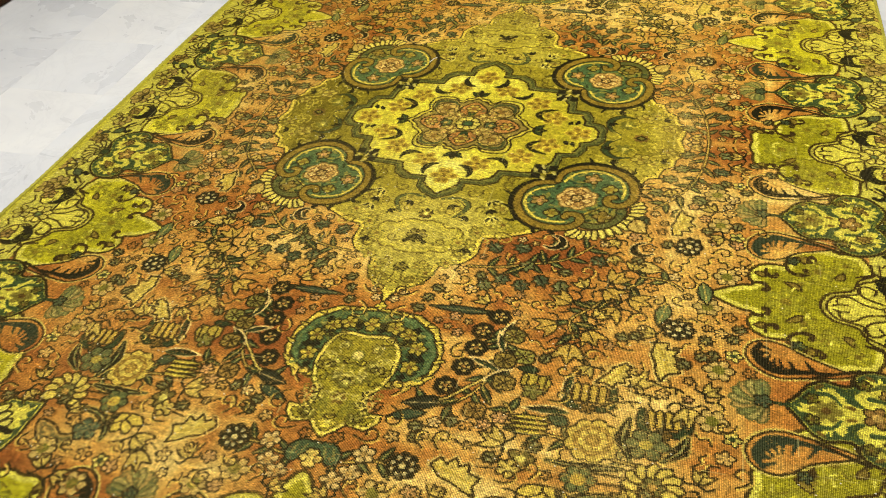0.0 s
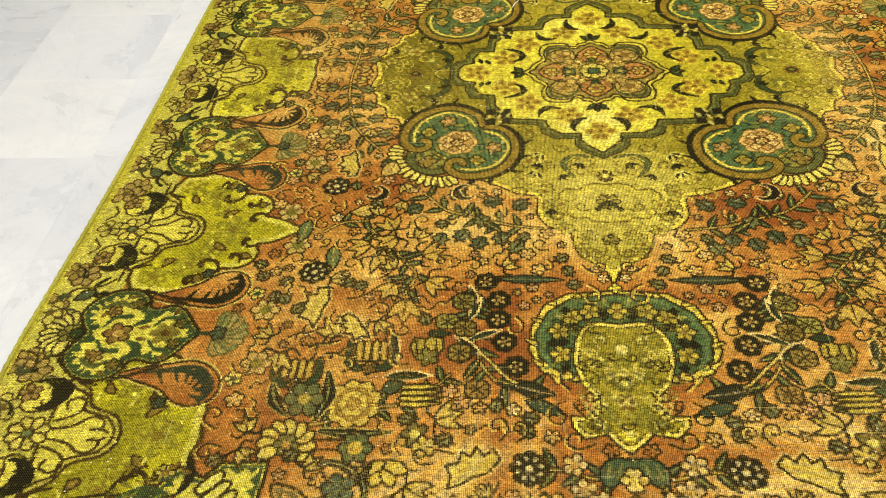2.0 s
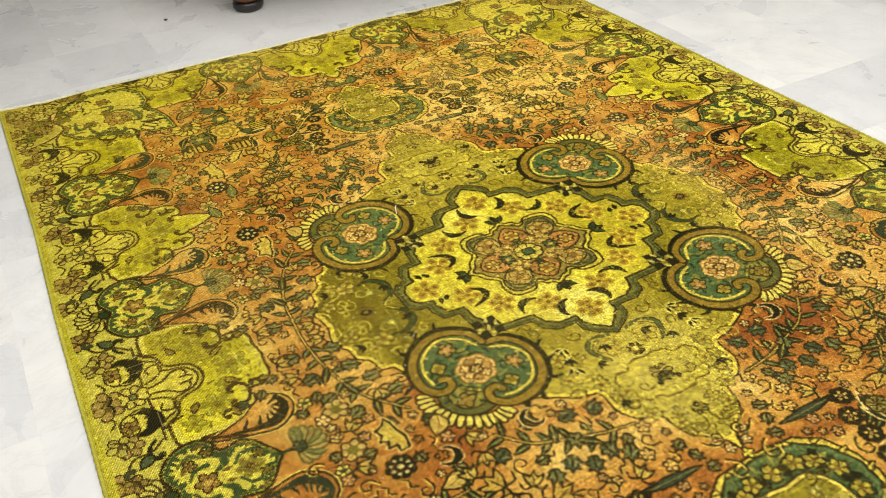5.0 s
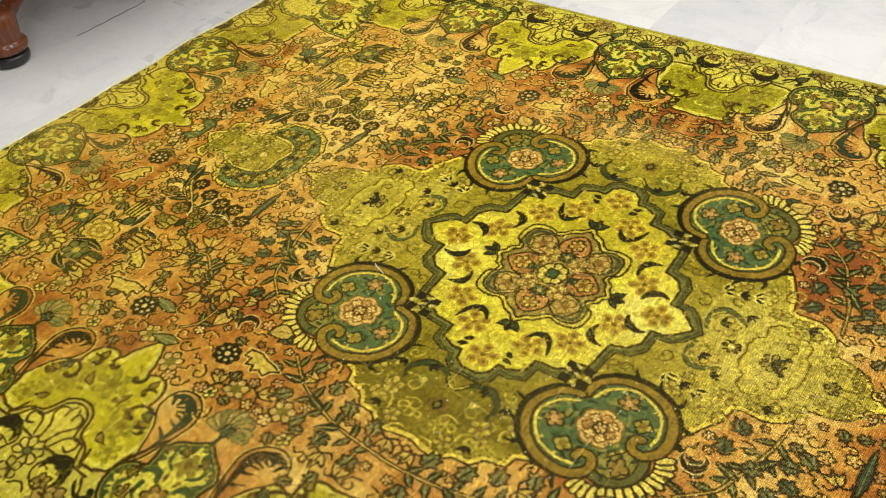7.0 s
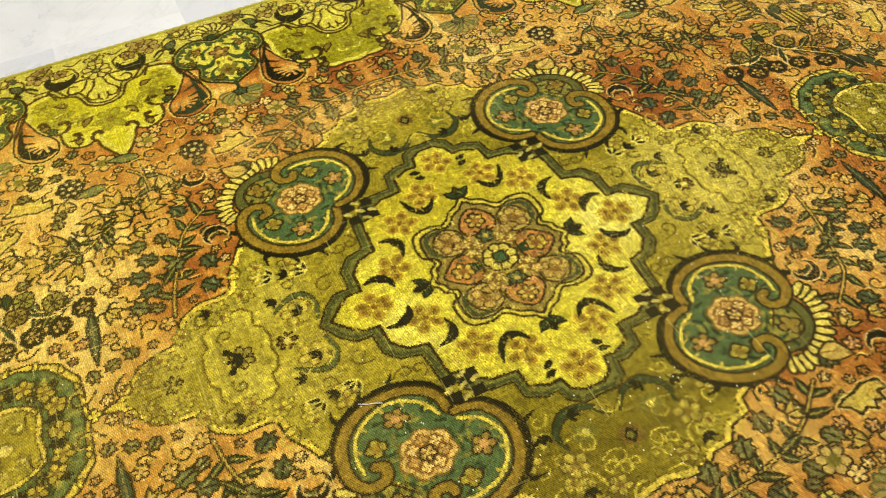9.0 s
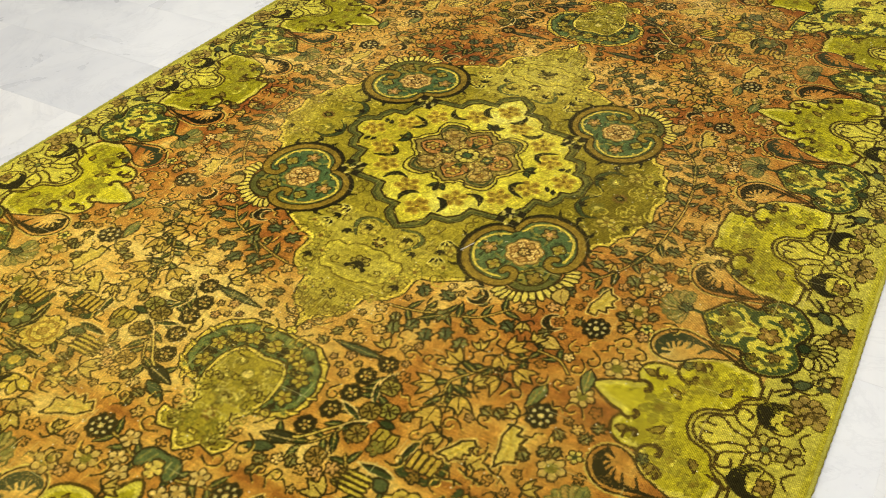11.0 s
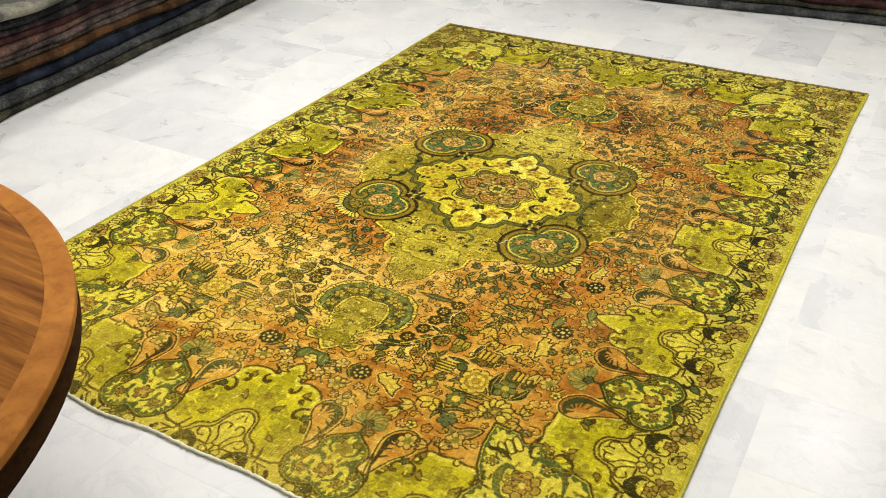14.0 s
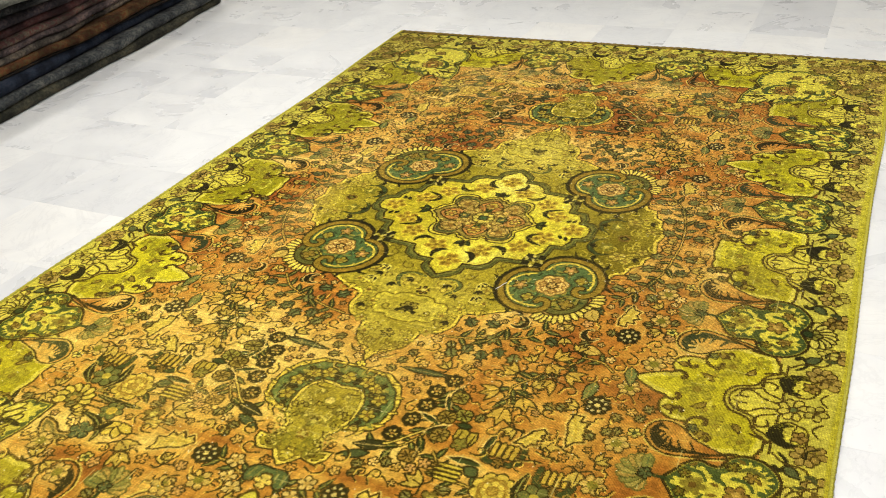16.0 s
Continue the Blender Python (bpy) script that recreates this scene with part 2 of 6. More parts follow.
# ---- the rug's design: one quarter, mirrored about both middle lines ----
# u runs from the middle to the long side, v from the middle to the short end, in metres.
PX = 0.0016
QU, QV = 1.34, 2.08
NU, NV = int(QU / PX), int(QV / PX)
IMG = np.zeros((NV, NU, 3), np.float32)
BASE = np.zeros((NV, NU, 4), np.float32)  # shares of the four grounds, whose tone drifts over the rug
REG = np.zeros((NV, NU), np.uint8)
BUSY = np.zeros((NV, NU), bool)
FIELD, LIME, OLIVE, STAR = 0, 1, 2, 3
BASE[..., FIELD] = 1.0
R_FIELD, R_BORDER, R_MEDALLION, R_STAR, R_ROUNDEL, R_PENDANT = range(6)

INK, BROWN, GOLD = (0.05, 0.052, 0.03), (0.13, 0.09, 0.03), (0.53, 0.42, 0.12)
TEAL, DTEAL, BLUE = (0.27, 0.38, 0.21), (0.115, 0.195, 0.10), (0.255, 0.31, 0.19)
YELLOW, PALE, CREAM = (0.86, 0.78, 0.24), (0.76, 0.70, 0.30), (0.82, 0.70, 0.40)
RUST, PINK, UMBER, MOSS = (0.68, 0.40, 0.16), (0.74, 0.54, 0.30), (0.44, 0.32, 0.11), (0.43, 0.41, 0.12)
KNOT_RNG = np.random.default_rng(7)


def window(pts, pad):
    p = np.asarray(pts)
    a, b = np.floor((p.min(0) - pad) / PX).astype(int), np.ceil((p.max(0) + pad) / PX).astype(int)
    a, b = np.maximum(a, 0), np.minimum(b, (NU, NV))
    if a[0] >= b[0] or a[1] >= b[1]:
        return None
    xs, ys = (np.arange(a[0], b[0]) + 0.5) * PX, (np.arange(a[1], b[1]) + 0.5) * PX
    return (slice(a[1], b[1]), slice(a[0], b[0])), *np.meshgrid(xs, ys)


def lay(sl, alpha, col, reg=None, busy=True):
    """Lay a colour, or one of the grounds by its number, over the cloth."""
    a = alpha[..., None].astype(np.float32)
    IMG[sl] *= 1 - a
    BASE[sl] *= 1 - a
    if isinstance(col, int):
        BASE[sl][..., col] += alpha
    else:
        IMG[sl] += a * np.array(col, np.float32)
    if reg is not None:
        REG[sl][alpha > 0.5] = reg
    if busy:
        BUSY[sl] |= alpha > 0.3


def cover(sd):
    return np.clip(0.5 - sd / (PX * 1.3), 0, 1)


def near(px, py, pts, widths=None):
    """Distance to a polyline, less its half-width where widths are given."""
    best = np.full(px.shape, 9.0)
    n = len(pts) - 1
    for k in range(n):
        (ax, ay), (bx, by) = pts[k], pts[k + 1]
        dx, dy = bx - ax, by - ay
        h = np.clip(((px - ax) * dx + (py - ay) * dy) / (dx * dx + dy * dy + 1e-12), 0, 1)
        d = np.hypot(px - ax - h * dx, py - ay - h * dy)
        if widths is not None:
            d = d - (widths[k] + (widths[k + 1] - widths[k]) * h)
        np.minimum(best, d, out=best)
    return best


def inside(px, py, pts):
    hit = np.zeros(px.shape, bool)
    n = len(pts)
    for k in range(n):
        (ax, ay), (bx, by) = pts[k], pts[(k + 1) % n]
        if ay != by:
            cross = ((ay > py) != (by > py)) & (px < (bx - ax) * (py - ay) / (by - ay) + ax)
            hit ^= cross
    return hit


def curve(pts, n=5, closed=False):
    """Round a few corners into a smooth line."""
    p = [np.array(q, float) for q in pts]
    m = len(p)
    out = []
    for k in range(m if closed else m - 1):
        if closed:
            a, b, c, d = p[k - 1], p[k], p[(k + 1) % m], p[(k + 2) % m]
        else:
            a, b, c, d = p[max(k - 1, 0)], p[k], p[k + 1], p[min(k + 2, m - 1)]
        for j in range(n):
            t = j / n
            out.append(0.5 * (2 * b + (c - a) * t + (2 * a - 5 * b + 4 * c - d) * t * t + (3 * b - a - 3 * c + d) * t ** 3))
    if not closed:
        out.append(p[-1])
    return [tuple(q) for q in out]


def shape(pts, col, line=None, lw=0.005, reg=None, inner=None, iw=0.004, gap=0.004, teeth=0.0, busy=True, halo=None):
    """A filled form with an outline and, if wanted, a second line inside it. teeth: how far its edge is notched."""
    w = window(pts, lw + 0.008)
    if w is None:
        return
    sl, px, py = w
    d = near(px, py, list(pts) + [pts[0]])
    sd = np.where(inside(px, py, pts), -d, d)
    if col is not None:
        lay(sl, cover(sd), col, reg, busy)
    if inner is not None:
        ang = np.clip(2.4 * np.sin((px * 1.0 + py * 0.7) * 330) * np.sin((py - px * 0.6) * 330), -1, 1)
        depth = gap + iw + (teeth * (0.5 + 0.5 * ang) if teeth else 0)
        lay(sl, cover(np.maximum(sd + gap, -(sd + depth))), inner, None, busy)
    if line is not None:
        if halo:
            lay(sl, cover(np.abs(sd - 0.0052) - 0.0022), halo, None, busy)
        lay(sl, cover(np.abs(sd) - max(lw * 0.95, 0.0048) / 2), line, None, busy)


def stroke(pts, w0, w1, col, n=5, mid=None, busy=True, edge=None):
    """A drawn line that swells from w0 to w1; mid: its width half way."""
    q = curve(pts, n)
    k = np.linspace(0, 1, len(q))
    wd = (w0 + (w1 - w0) * k) / 2
    if mid is not None:
        wd = np.interp(k, (0, 0.5, 1), (w0 / 2, mid / 2, w1 / 2))
    got = window(q, max(wd) + 0.006)
    if got is None:
        return
    sl, px, py = got
    d = near(px, py, q, list(wd))
    if edge is not None:
        lay(sl, cover(d - 0.0035), edge, None, busy)
    lay(sl, cover(d), col, None, busy)


def dot(x, y, r, col, line=None, lw=0.004, reg=None, busy=True):
    got = window([(x - r, y - r), (x + r, y + r)], lw + 0.002)
    if got is None:
        return
    sl, px, py = got
    sd = np.hypot(px - x, py - y) - r
    lay(sl, cover(sd), col, reg, busy)
    if line is not None:
        lay(sl, cover(np.abs(sd) - max(lw * 0.95, 0.0048) / 2), line, None, busy)


def bloom(x, y, r, n, deep, col, line=None, lw=0.004, rot=0.0, heart=None, hr=0.3, stretch=1.0, busy=True):
    """A flower of n petals round a heart."""
    got = window([(x - r * 1.2, y - r * 1.2), (x + r * 1.2, y + r * 1.2)], lw)
    if got is None:
        return
    sl, px, py = got
    dx, dy = px - x, (py - y) / stretch
    rr, th = np.hypot(dx, dy), np.arctan2(dy, dx) + rot
    sd = rr - r * (1 - deep + deep * np.abs(np.cos(n * th / 2)))
    lay(sl, cover(sd), col, None, busy)
    if line is not None:
        lay(sl, cover(np.abs(sd) - max(lw * 0.95, 0.0048) / 2), line, None, busy)
        spoke = np.abs(np.sin(n * th / 2 + math.pi / 2)) * rr * 2 / n
        lay(sl, cover(np.maximum(spoke - lw * 0.35, np.maximum(sd, r * hr - rr))), line, None, busy)
    if heart is not None:
        lay(sl, cover(rr - r * hr), heart, None, busy)


def place(x, y, ang=0.0, s=1.0, flip=1):
    """A motif's own axes: a along the direction ang (degrees), b to its side."""
    c, d = math.cos(radians(ang)), math.sin(radians(ang))
    return lambda pts: [(x + s * (a * c - flip * b * d), y + s * (a * d + flip * b * c)) for a, b in pts]


def mirrored(half):
    """Both sides of a form whose half outline is given from base to tip."""
    return list(half) + [(a, -b) for a, b in reversed(half) if b > 1e-9]


def leaf(x, y, ang, ln, wd, col, line=None, vein=None, lw=0.004, bend=0.0, reg=None):
    f = place(x, y, ang)
    up = [(ln * t, wd / 2 * math.sin(math.pi * t ** 0.8) + bend * math.sin(math.pi * t)) for t in np.linspace(0, 1, 9)]
    dn = [(ln * t, -wd / 2 * math.sin(math.pi * t ** 0.8) + bend * math.sin(math.pi * t)) for t in np.linspace(1, 0, 9)]
    shape(f(up + dn[1:-1]), col, line, lw, reg)
    if vein is not None:
        stroke(f([(0.05 * ln, 0), (0.5 * ln, bend), (0.95 * ln, 0)]), 0.003, 0.002, vein, 3)


def crescent(x, y, ang, r, col, wide=0.45, line=None):
    """A fat moon, its mouth towards ang."""
    f = place(x, y, ang)
    pts = f([(-r * math.cos(t), r * math.sin(t)) for t in np.linspace(-2.0, 2.0, 9)])
    stroke(pts, 0.003, 0.003, col, 2, mid=r * wide * 2, edge=line)


def curl(x, y, ang, s, col, w=0.004, flip=1):
    f = place(x, y, ang, s, flip)
    stroke(f([(0, 0), (0.5, 0.28), (0.95, 0.1), (0.9, -0.3), (0.55, -0.32), (0.5, -0.05)]), w, w * 0.8, col, 4)


# the band along the edges
sl, px, py = window([(0, 0), (QU, QV)], 0)
lay(sl, cover(-np.maximum(px - 1.128, py - 1.80)), (0.71, 0.67, 0.25), R_BORDER, False)

EARTH = (0.20, 0.135, 0.04)
GHOST = (0.555, 0.53, 0.105)
YELLOW_GROUND = (0.76, 0.71, 0.24)
GREEN_RIM = (0.19, 0.275, 0.135)


def ragged(pts, col, depth, gap=0.006, pitch=0.026):
    """A rim inside a form, its inner edge torn into teeth that run round the outline."""
    got = window(pts, 0.002)
    if got is None:
        return
    sl, px, py = got
    ring = list(pts) + [pts[0]]
    best, run, at = np.full(px.shape, 9.0), 0.0, np.zeros(px.shape)
    for (ax, ay), (bx, by) in zip(ring, ring[1:]):
        dx, dy = bx - ax, by - ay
        ln = math.hypot(dx, dy)
        h = np.clip(((px - ax) * dx + (py - ay) * dy) / (dx * dx + dy * dy + 1e-12), 0, 1)
        d = np.hypot(px - ax - h * dx, py - ay - h * dy)
        closer = d < best
        best, at = np.where(closer, d, best), np.where(closer, run + h * ln, at)
        run += ln
    sd = np.where(inside(px, py, pts), -best, best)
    saw = 0.5 + 0.5 * np.cos(at / pitch * 6.283 + 1.2 * np.sin(at / pitch * 2.1))
    lay(sl, cover(np.maximum(sd + gap, -(sd + gap + depth * (0.35 + 0.65 * saw)))), col)


def comma(x, y, ang, s, col, flip=1):
    """A hooked stroke, thick at its round head."""
    f = place(x, y, ang, s, flip)
    stroke(f([(0, 0), (0.35, 0.25), (0.75, 0.22), (0.95, -0.05), (0.8, -0.22)]), 0.007, 0.016, col, 4, mid=0.013)


def lime_leaf(x, y, ang, kind):
    """Lobed lime leaf of the border, its base on the band: round, pointed, or the large one of the short end."""
    f = place(x, y, ang)
    half = {"round": [(-0.005, 0.195), (0.06, 0.212), (0.14, 0.212), (0.19, 0.188), (0.208, 0.145), (0.200, 0.112), (0.246, 0.108), (0.270, 0.075), (0.268, 0.038), (0.276, 0.0)],
            "pointed": [(-0.005, 0.165), (0.06, 0.208), (0.12, 0.218), (0.168, 0.203), (0.192, 0.165), (0.190, 0.135), (0.225, 0.135), (0.262, 0.118), (0.276, 0.08), (0.264, 0.052), (0.292, 0.045), (0.33, 0.026), (0.364, 0.0)],
            "large": [(-0.005, 0.2), (0.08, 0.236), (0.15, 0.25), (0.215, 0.23), (0.242, 0.185), (0.236, 0.158), (0.28, 0.163), (0.318, 0.13), (0.33, 0.078), (0.322, 0.047), (0.36, 0.036), (0.407, 0.0)]}[kind]
    k = {"round": 1.0, "pointed": 1.0, "large": 1.16}[kind]
    body = curve(f(mirrored(half)), 3, True)
    shape(body, LIME, (0.23, 0.16, 0.05), 0.0085, R_BORDER, inner=(0.76, 0.715, 0.25), iw=0.012, gap=0.005, teeth=0.004)
    rnd = np.random.default_rng(int(1000 * (x + 2 * y)) + 5)
    # ghost blossoms dyed nearly into the ground
    for a, b, r in ((0.19, 0.0, 0.05), (0.115, 0.125, 0.042), (0.05, 0.16, 0.03), (0.155, 0.07, 0.028)):
        for side in (1, -1) if b else (1,):
            q = f([(a * k, side * b * k)])[0]
            bloom(*q, r * k, 6, 0.5, GHOST, (0.49, 0.45, 0.09), 0.005, heart=(0.47, 0.40, 0.09), hr=0.25, rot=a * 30)
            for t in range(5):
                ta = 1.257 * t + side
                dot(q[0] + r * 0.55 * math.cos(ta), q[1] + r * 0.55 * math.sin(ta), 0.006, (0.66, 0.62, 0.12))
    # hooks that curl in from the notches, and loose brown leaves
    for side in (1, -1):
        g = place(x, y, ang, k, side)
        turn = lambda t: ang + side * t
        notch = {"round": (0.205, 0.118), "pointed": (0.192, 0.142), "large": (0.206, 0.138)}[kind]
        comma(*g([notch])[0], turn(215), 0.062, EARTH, side)
        comma(*g([(notch[0] - 0.004, notch[1] + 0.006)])[0], turn(150), 0.056, EARTH, -side)
        if kind != "round":
            comma(*g([(0.266, 0.055)])[0], turn(200), 0.042, EARTH, -side)
        for a, b, t, w in ((0.165, 0.175, 190, 0.046), (0.235, 0.115, 235, 0.036)):
            comma(*g([(a, b)])[0], turn(t), w, EARTH, side)
        for a, b, t, ln in ((0.155, 0.045, 35, 0.046), (0.145, 0.15, 70, 0.04), (0.075, 0.10, 120, 0.036), (0.235, 0.085, 20, 0.03)):
            leaf(*g([(a, b)])[0], turn(t), ln, 0.019, (0.50, 0.41, 0.13), EARTH, None, 0.004, 0.004 * side)
        for j in range(22):
            a, b = 0.02 + 0.24 * rnd.random(), 0.02 + 0.17 * rnd.random()
            if a > 0.2 and b > 0.1:
                continue
            q = g([(a, b)])[0]
            ta = 6.28 * rnd.random()
            stroke([q, (q[0] + 0.016 * math.cos(ta), q[1] + 0.016 * math.sin(ta))], 0.004, 0.007, (GHOST, (0.44, 0.39, 0.08), (0.78, 0.74, 0.26))[j % 3], 1)
        # double lines of the band beside the cartouche
        for e in (0.0, 0.017):
            stroke(g([(-0.006 - e, 0.135), (-0.006 - e, 0.175)]), 0.006, 0.006, EARTH, 1)
            stroke(g([(-0.006 - e, 0.135), (0.03, 0.122)]), 0.006, 0.006, EARTH, 1)
    # the scrolled cartouche at its base
    reach = 1.0 if kind != "large" else 1.32
    card = [(-0.025, 0.122), (0.0, 0.126), (0.026, 0.108), (0.038, 0.074), (0.058, 0.060), (0.094, 0.048), (0.112, 0.022), (0.116, 0.0)]
    card = [(a * reach if a > 0 else a, b) for a, b in card]
    shape(curve(f(mirrored(card)), 2, True), (0.68, 0.63, 0.21), EARTH, 0.0075, R_BORDER)
    small = [(a - 0.013 if a > 0.03 else a, b * 0.86) for a, b in card]
    shape(curve(f(mirrored(small)), 2, True), YELLOW_GROUND, EARTH, 0.0065, R_BORDER)
    for side in (1, -1):
        g = place(*f([(0.0, 0.0)])[0], ang, 1, side)
        stroke(g([(-0.02, 0.03), (0.015, 0.045), (0.03, 0.07), (0.015, 0.088), (-0.008, 0.078), (-0.003, 0.06)]), 0.006, 0.006, EARTH, 4)
        stroke(g([(-0.015, 0.012), (0.02, 0.02), (0.05, 0.042), (0.075, 0.035), (0.078, 0.015), (0.058, 0.012)]), 0.006, 0.006, EARTH, 4)
        stroke(g([(0.09 * reach, 0.006), (0.075 * reach, 0.014)]), 0.005, 0.006, EARTH, 2)
        # black moons of the band, each round a pale blossom
        q = f([(-0.064, side * 0.096)])[0]
        bloom(q[0], q[1], 0.047, 5, 0.10, YELLOW_GROUND, EARTH, 0.006, rot=x * 7 + side)
        crescent(q[0], q[1], ang + 180 + side * 14, 0.036, INK, 0.60)
        bloom(*f([(-0.088, side * 0.098)])[0], 0.022, 5, 0.35, (0.56, 0.44, 0.20), EARTH, 0.004, heart=EARTH, hr=0.25)
        # worn flowers and hooks out to the edge
        q = f([(-0.105, side * 0.158)])[0]
        bloom(*q, 0.036, 6, 0.3, (0.60, 0.50, 0.24), EARTH, 0.005, heart=INK, hr=0.25, rot=side)
        comma(*f([(-0.045, side * 0.165)])[0], ang + side * 100, 0.06, INK, side)
        stroke(f([(-0.135, side * 0.035), (-0.115, side * 0.06), (-0.13, side * 0.085)]), 0.006, 0.005, EARTH, 4)
        stroke(f([(-0.03, side * 0.17), (-0.06, side * 0.195), (-0.105, side * 0.2), (-0.125, side * 0.225)]), 0.006, 0.006, EARTH, 4)
        leaf(*f([(-0.062, side * 0.205)])[0], ang + 140 * side, 0.05, 0.03, (0.26, 0.31, 0.19), INK)
    # eight-petalled flower across the band's line
    q = f([(-0.058, 0.0)])[0]
    for j in range(8):
        h = place(q[0], q[1], ang + 45 * j + 22)
        shape(curve(h([(0.008, -0.004), (0.030, -0.012), (0.042, 0.0), (0.030, 0.012), (0.008, 0.004)]), 3, True), (0.75, 0.69, 0.27), EARTH, 0.0048)
    dot(q[0], q[1], 0.011, (0.36, 0.42, 0.22), EARTH)


def palmette(x, y, ang, s=1.0):
    """Two-bulbed palmette with a torn green rim; its base on the band, its neck towards the middle."""
    f = place(x, y, ang, s)
    for side in (1, -1):
        # orange scimitar between palmette and leaf, its outer edge dark and toothed
        g = place(x, y, ang, s, side)
        sail = g([(0.12, 0.112), (0.17, 0.094), (0.225, 0.082), (0.275, 0.076), (0.320, 0.102), (0.336, 0.142), (0.320, 0.178), (0.284, 0.190), (0.25, 0.180), (0.215, 0.152), (0.165, 0.132)])
        shape(curve(sail, 3, True), FIELD, BROWN, 0.0055, R_FIELD, halo=(0.76, 0.68, 0.30))
        rim = curve(g([(0.16, 0.110), (0.225, 0.100), (0.270, 0.098), (0.300, 0.116), (0.316, 0.146), (0.304, 0.176)]), 5)
        dark = INK if side > 0 else (0.13, 0.185, 0.12)
        stroke(rim[::5], 0.004, 0.012, dark, 5, mid=0.030)
        for j in range(3, len(rim) - 1, 3):
            (ax, ay), (bx, by) = rim[j], rim[j + 1]
            m = math.hypot(bx - ax, by - ay) + 1e-9
            nx, ny = (by - ay) / m * side, -(bx - ax) / m * side
            nx, ny = (nx, ny) if math.hypot(ax + nx * 0.03 - g([(0.255, 0.15)])[0][0], ay + ny * 0.03 - g([(0.255, 0.15)])[0][1]) < math.hypot(ax - nx * 0.03 - g([(0.255, 0.15)])[0][0], ay - ny * 0.03 - g([(0.255, 0.15)])[0][1]) else (-nx, -ny)
            stroke([(ax, ay), (ax + nx * 0.027 + (bx - ax), ay + ny * 0.034 + (by - ay))], 0.012, 0.004, dark, 2)
        stroke(g([(0.105, 0.13), (0.15, 0.112), (0.2, 0.09)]), 0.010, 0.007, BROWN, 3)
        bloom(*g([(0.36, 0.12)])[0], 0.02 * s, 5, 0.4, PALE, BROWN, 0.004, heart=DTEAL, hr=0.35)
        bloom(*g([(0.225, 0.185)])[0], 0.015 * s, 5, 0.3, BLUE, INK, 0.004)
    half = [(0.0, 0.028), (-0.010, 0.062), (0.004, 0.096), (0.038, 0.126), (0.085, 0.132), (0.116, 0.112), (0.128, 0.080), (0.152, 0.078), (0.180, 0.084), (0.210, 0.066), (0.234, 0.030), (0.254, 0.0)]
    body = curve(f(mirrored(half)) + f([(0.014, 0.0)]), 3, True)
    shape(body, YELLOW_GROUND, BROWN, 0.009, R_BORDER)
    ragged(body, GREEN_RIM, 0.024 * s)
    bloom(*f([(0.178, 0.0)])[0], 0.034 * s, 6, 0.4, (0.47, 0.42, 0.14), None, heart=(0.36, 0.25, 0.09), hr=0.3)
    bloom(*f([(0.08, 0.0)])[0], 0.03 * s, 5, 0.4, (0.52, 0.38, 0.17), BROWN, 0.0045, heart=(0.70, 0.56, 0.26), hr=0.35)
    for side in (1, -1):
        g = place(x, y, ang, s, side)
        turn = lambda t: ang + side * t
        stroke(g([(0.108, 0.024), (0.13, 0.04), (0.128, 0.064)]), 0.008, 0.016, GREEN_RIM, 4, mid=0.020)
        stroke(g([(0.045, 0.02), (0.062, 0.045), (0.092, 0.05)]), 0.006, 0.014, GREEN_RIM, 4)
        stroke(g([(0.03, 0.075), (0.062, 0.092), (0.085, 0.078)]), 0.010, 0.006, (0.31, 0.33, 0.14), 4, mid=0.016)
        stroke(g([(0.15, 0.022), (0.168, 0.045), (0.196, 0.046)]), 0.006, 0.013, GREEN_RIM, 4)
        comma(*g([(0.126, 0.098)])[0], turn(200), 0.036, BROWN, side)
        for a, b, r, c in ((0.055, 0.065, 0.018, (0.56, 0.45, 0.18)), (0.10, 0.088, 0.016, MOSS), (0.205, 0.03, 0.015, MOSS)):
            bloom(*g([(a, b)])[0], r * s, 5, 0.45, c, BROWN, 0.004, rot=a * 40, heart=UMBER, hr=0.3)
        for a, b, t in ((0.032, 0.045, 60), (0.118, 0.015, 10), (0.2, 0.058, 140), (0.075, 0.105, 30)):
            leaf(*g([(a, b)])[0], turn(t), 0.026 * s, 0.011, (0.40, 0.30, 0.10))
    # fan flower at its base, out on the band
    q = f([(-0.016, 0.0)])[0]
    for j in range(-4, 5):
        h = place(q[0], q[1], ang + 180 + 20 * j, s)
        shape(curve(h([(0.012, -0.006), (0.048, -0.013), (0.066, 0.0), (0.048, 0.013), (0.012, 0.006)]), 3, True), (0.74, 0.69, 0.29), BROWN, 0.0052)
    bloom(*q, 0.026 * s, 6, 0.2, (0.47, 0.45, 0.17), BROWN, 0.005)
    dot(*f([(-0.004, 0.0)])[0], 0.015 * s, DTEAL, INK)
    for side in (1, -1):
        bloom(*f([(-0.085, side * 0.085)])[0], 0.036 * s, 6, 0.3, (0.60, 0.49, 0.23), BROWN, 0.005, heart=EARTH, hr=0.25)
        comma(*f([(-0.035, side * 0.07)])[0], ang + 180 - side * 40, 0.06, (0.20, 0.23, 0.13), side)
    # green half flower at the tip of its neck
    stroke(f([(0.25, 0), (0.30, 0)]), 0.012, 0.008, DTEAL, 3)
    q = f([(0.298, 0.0)])[0]
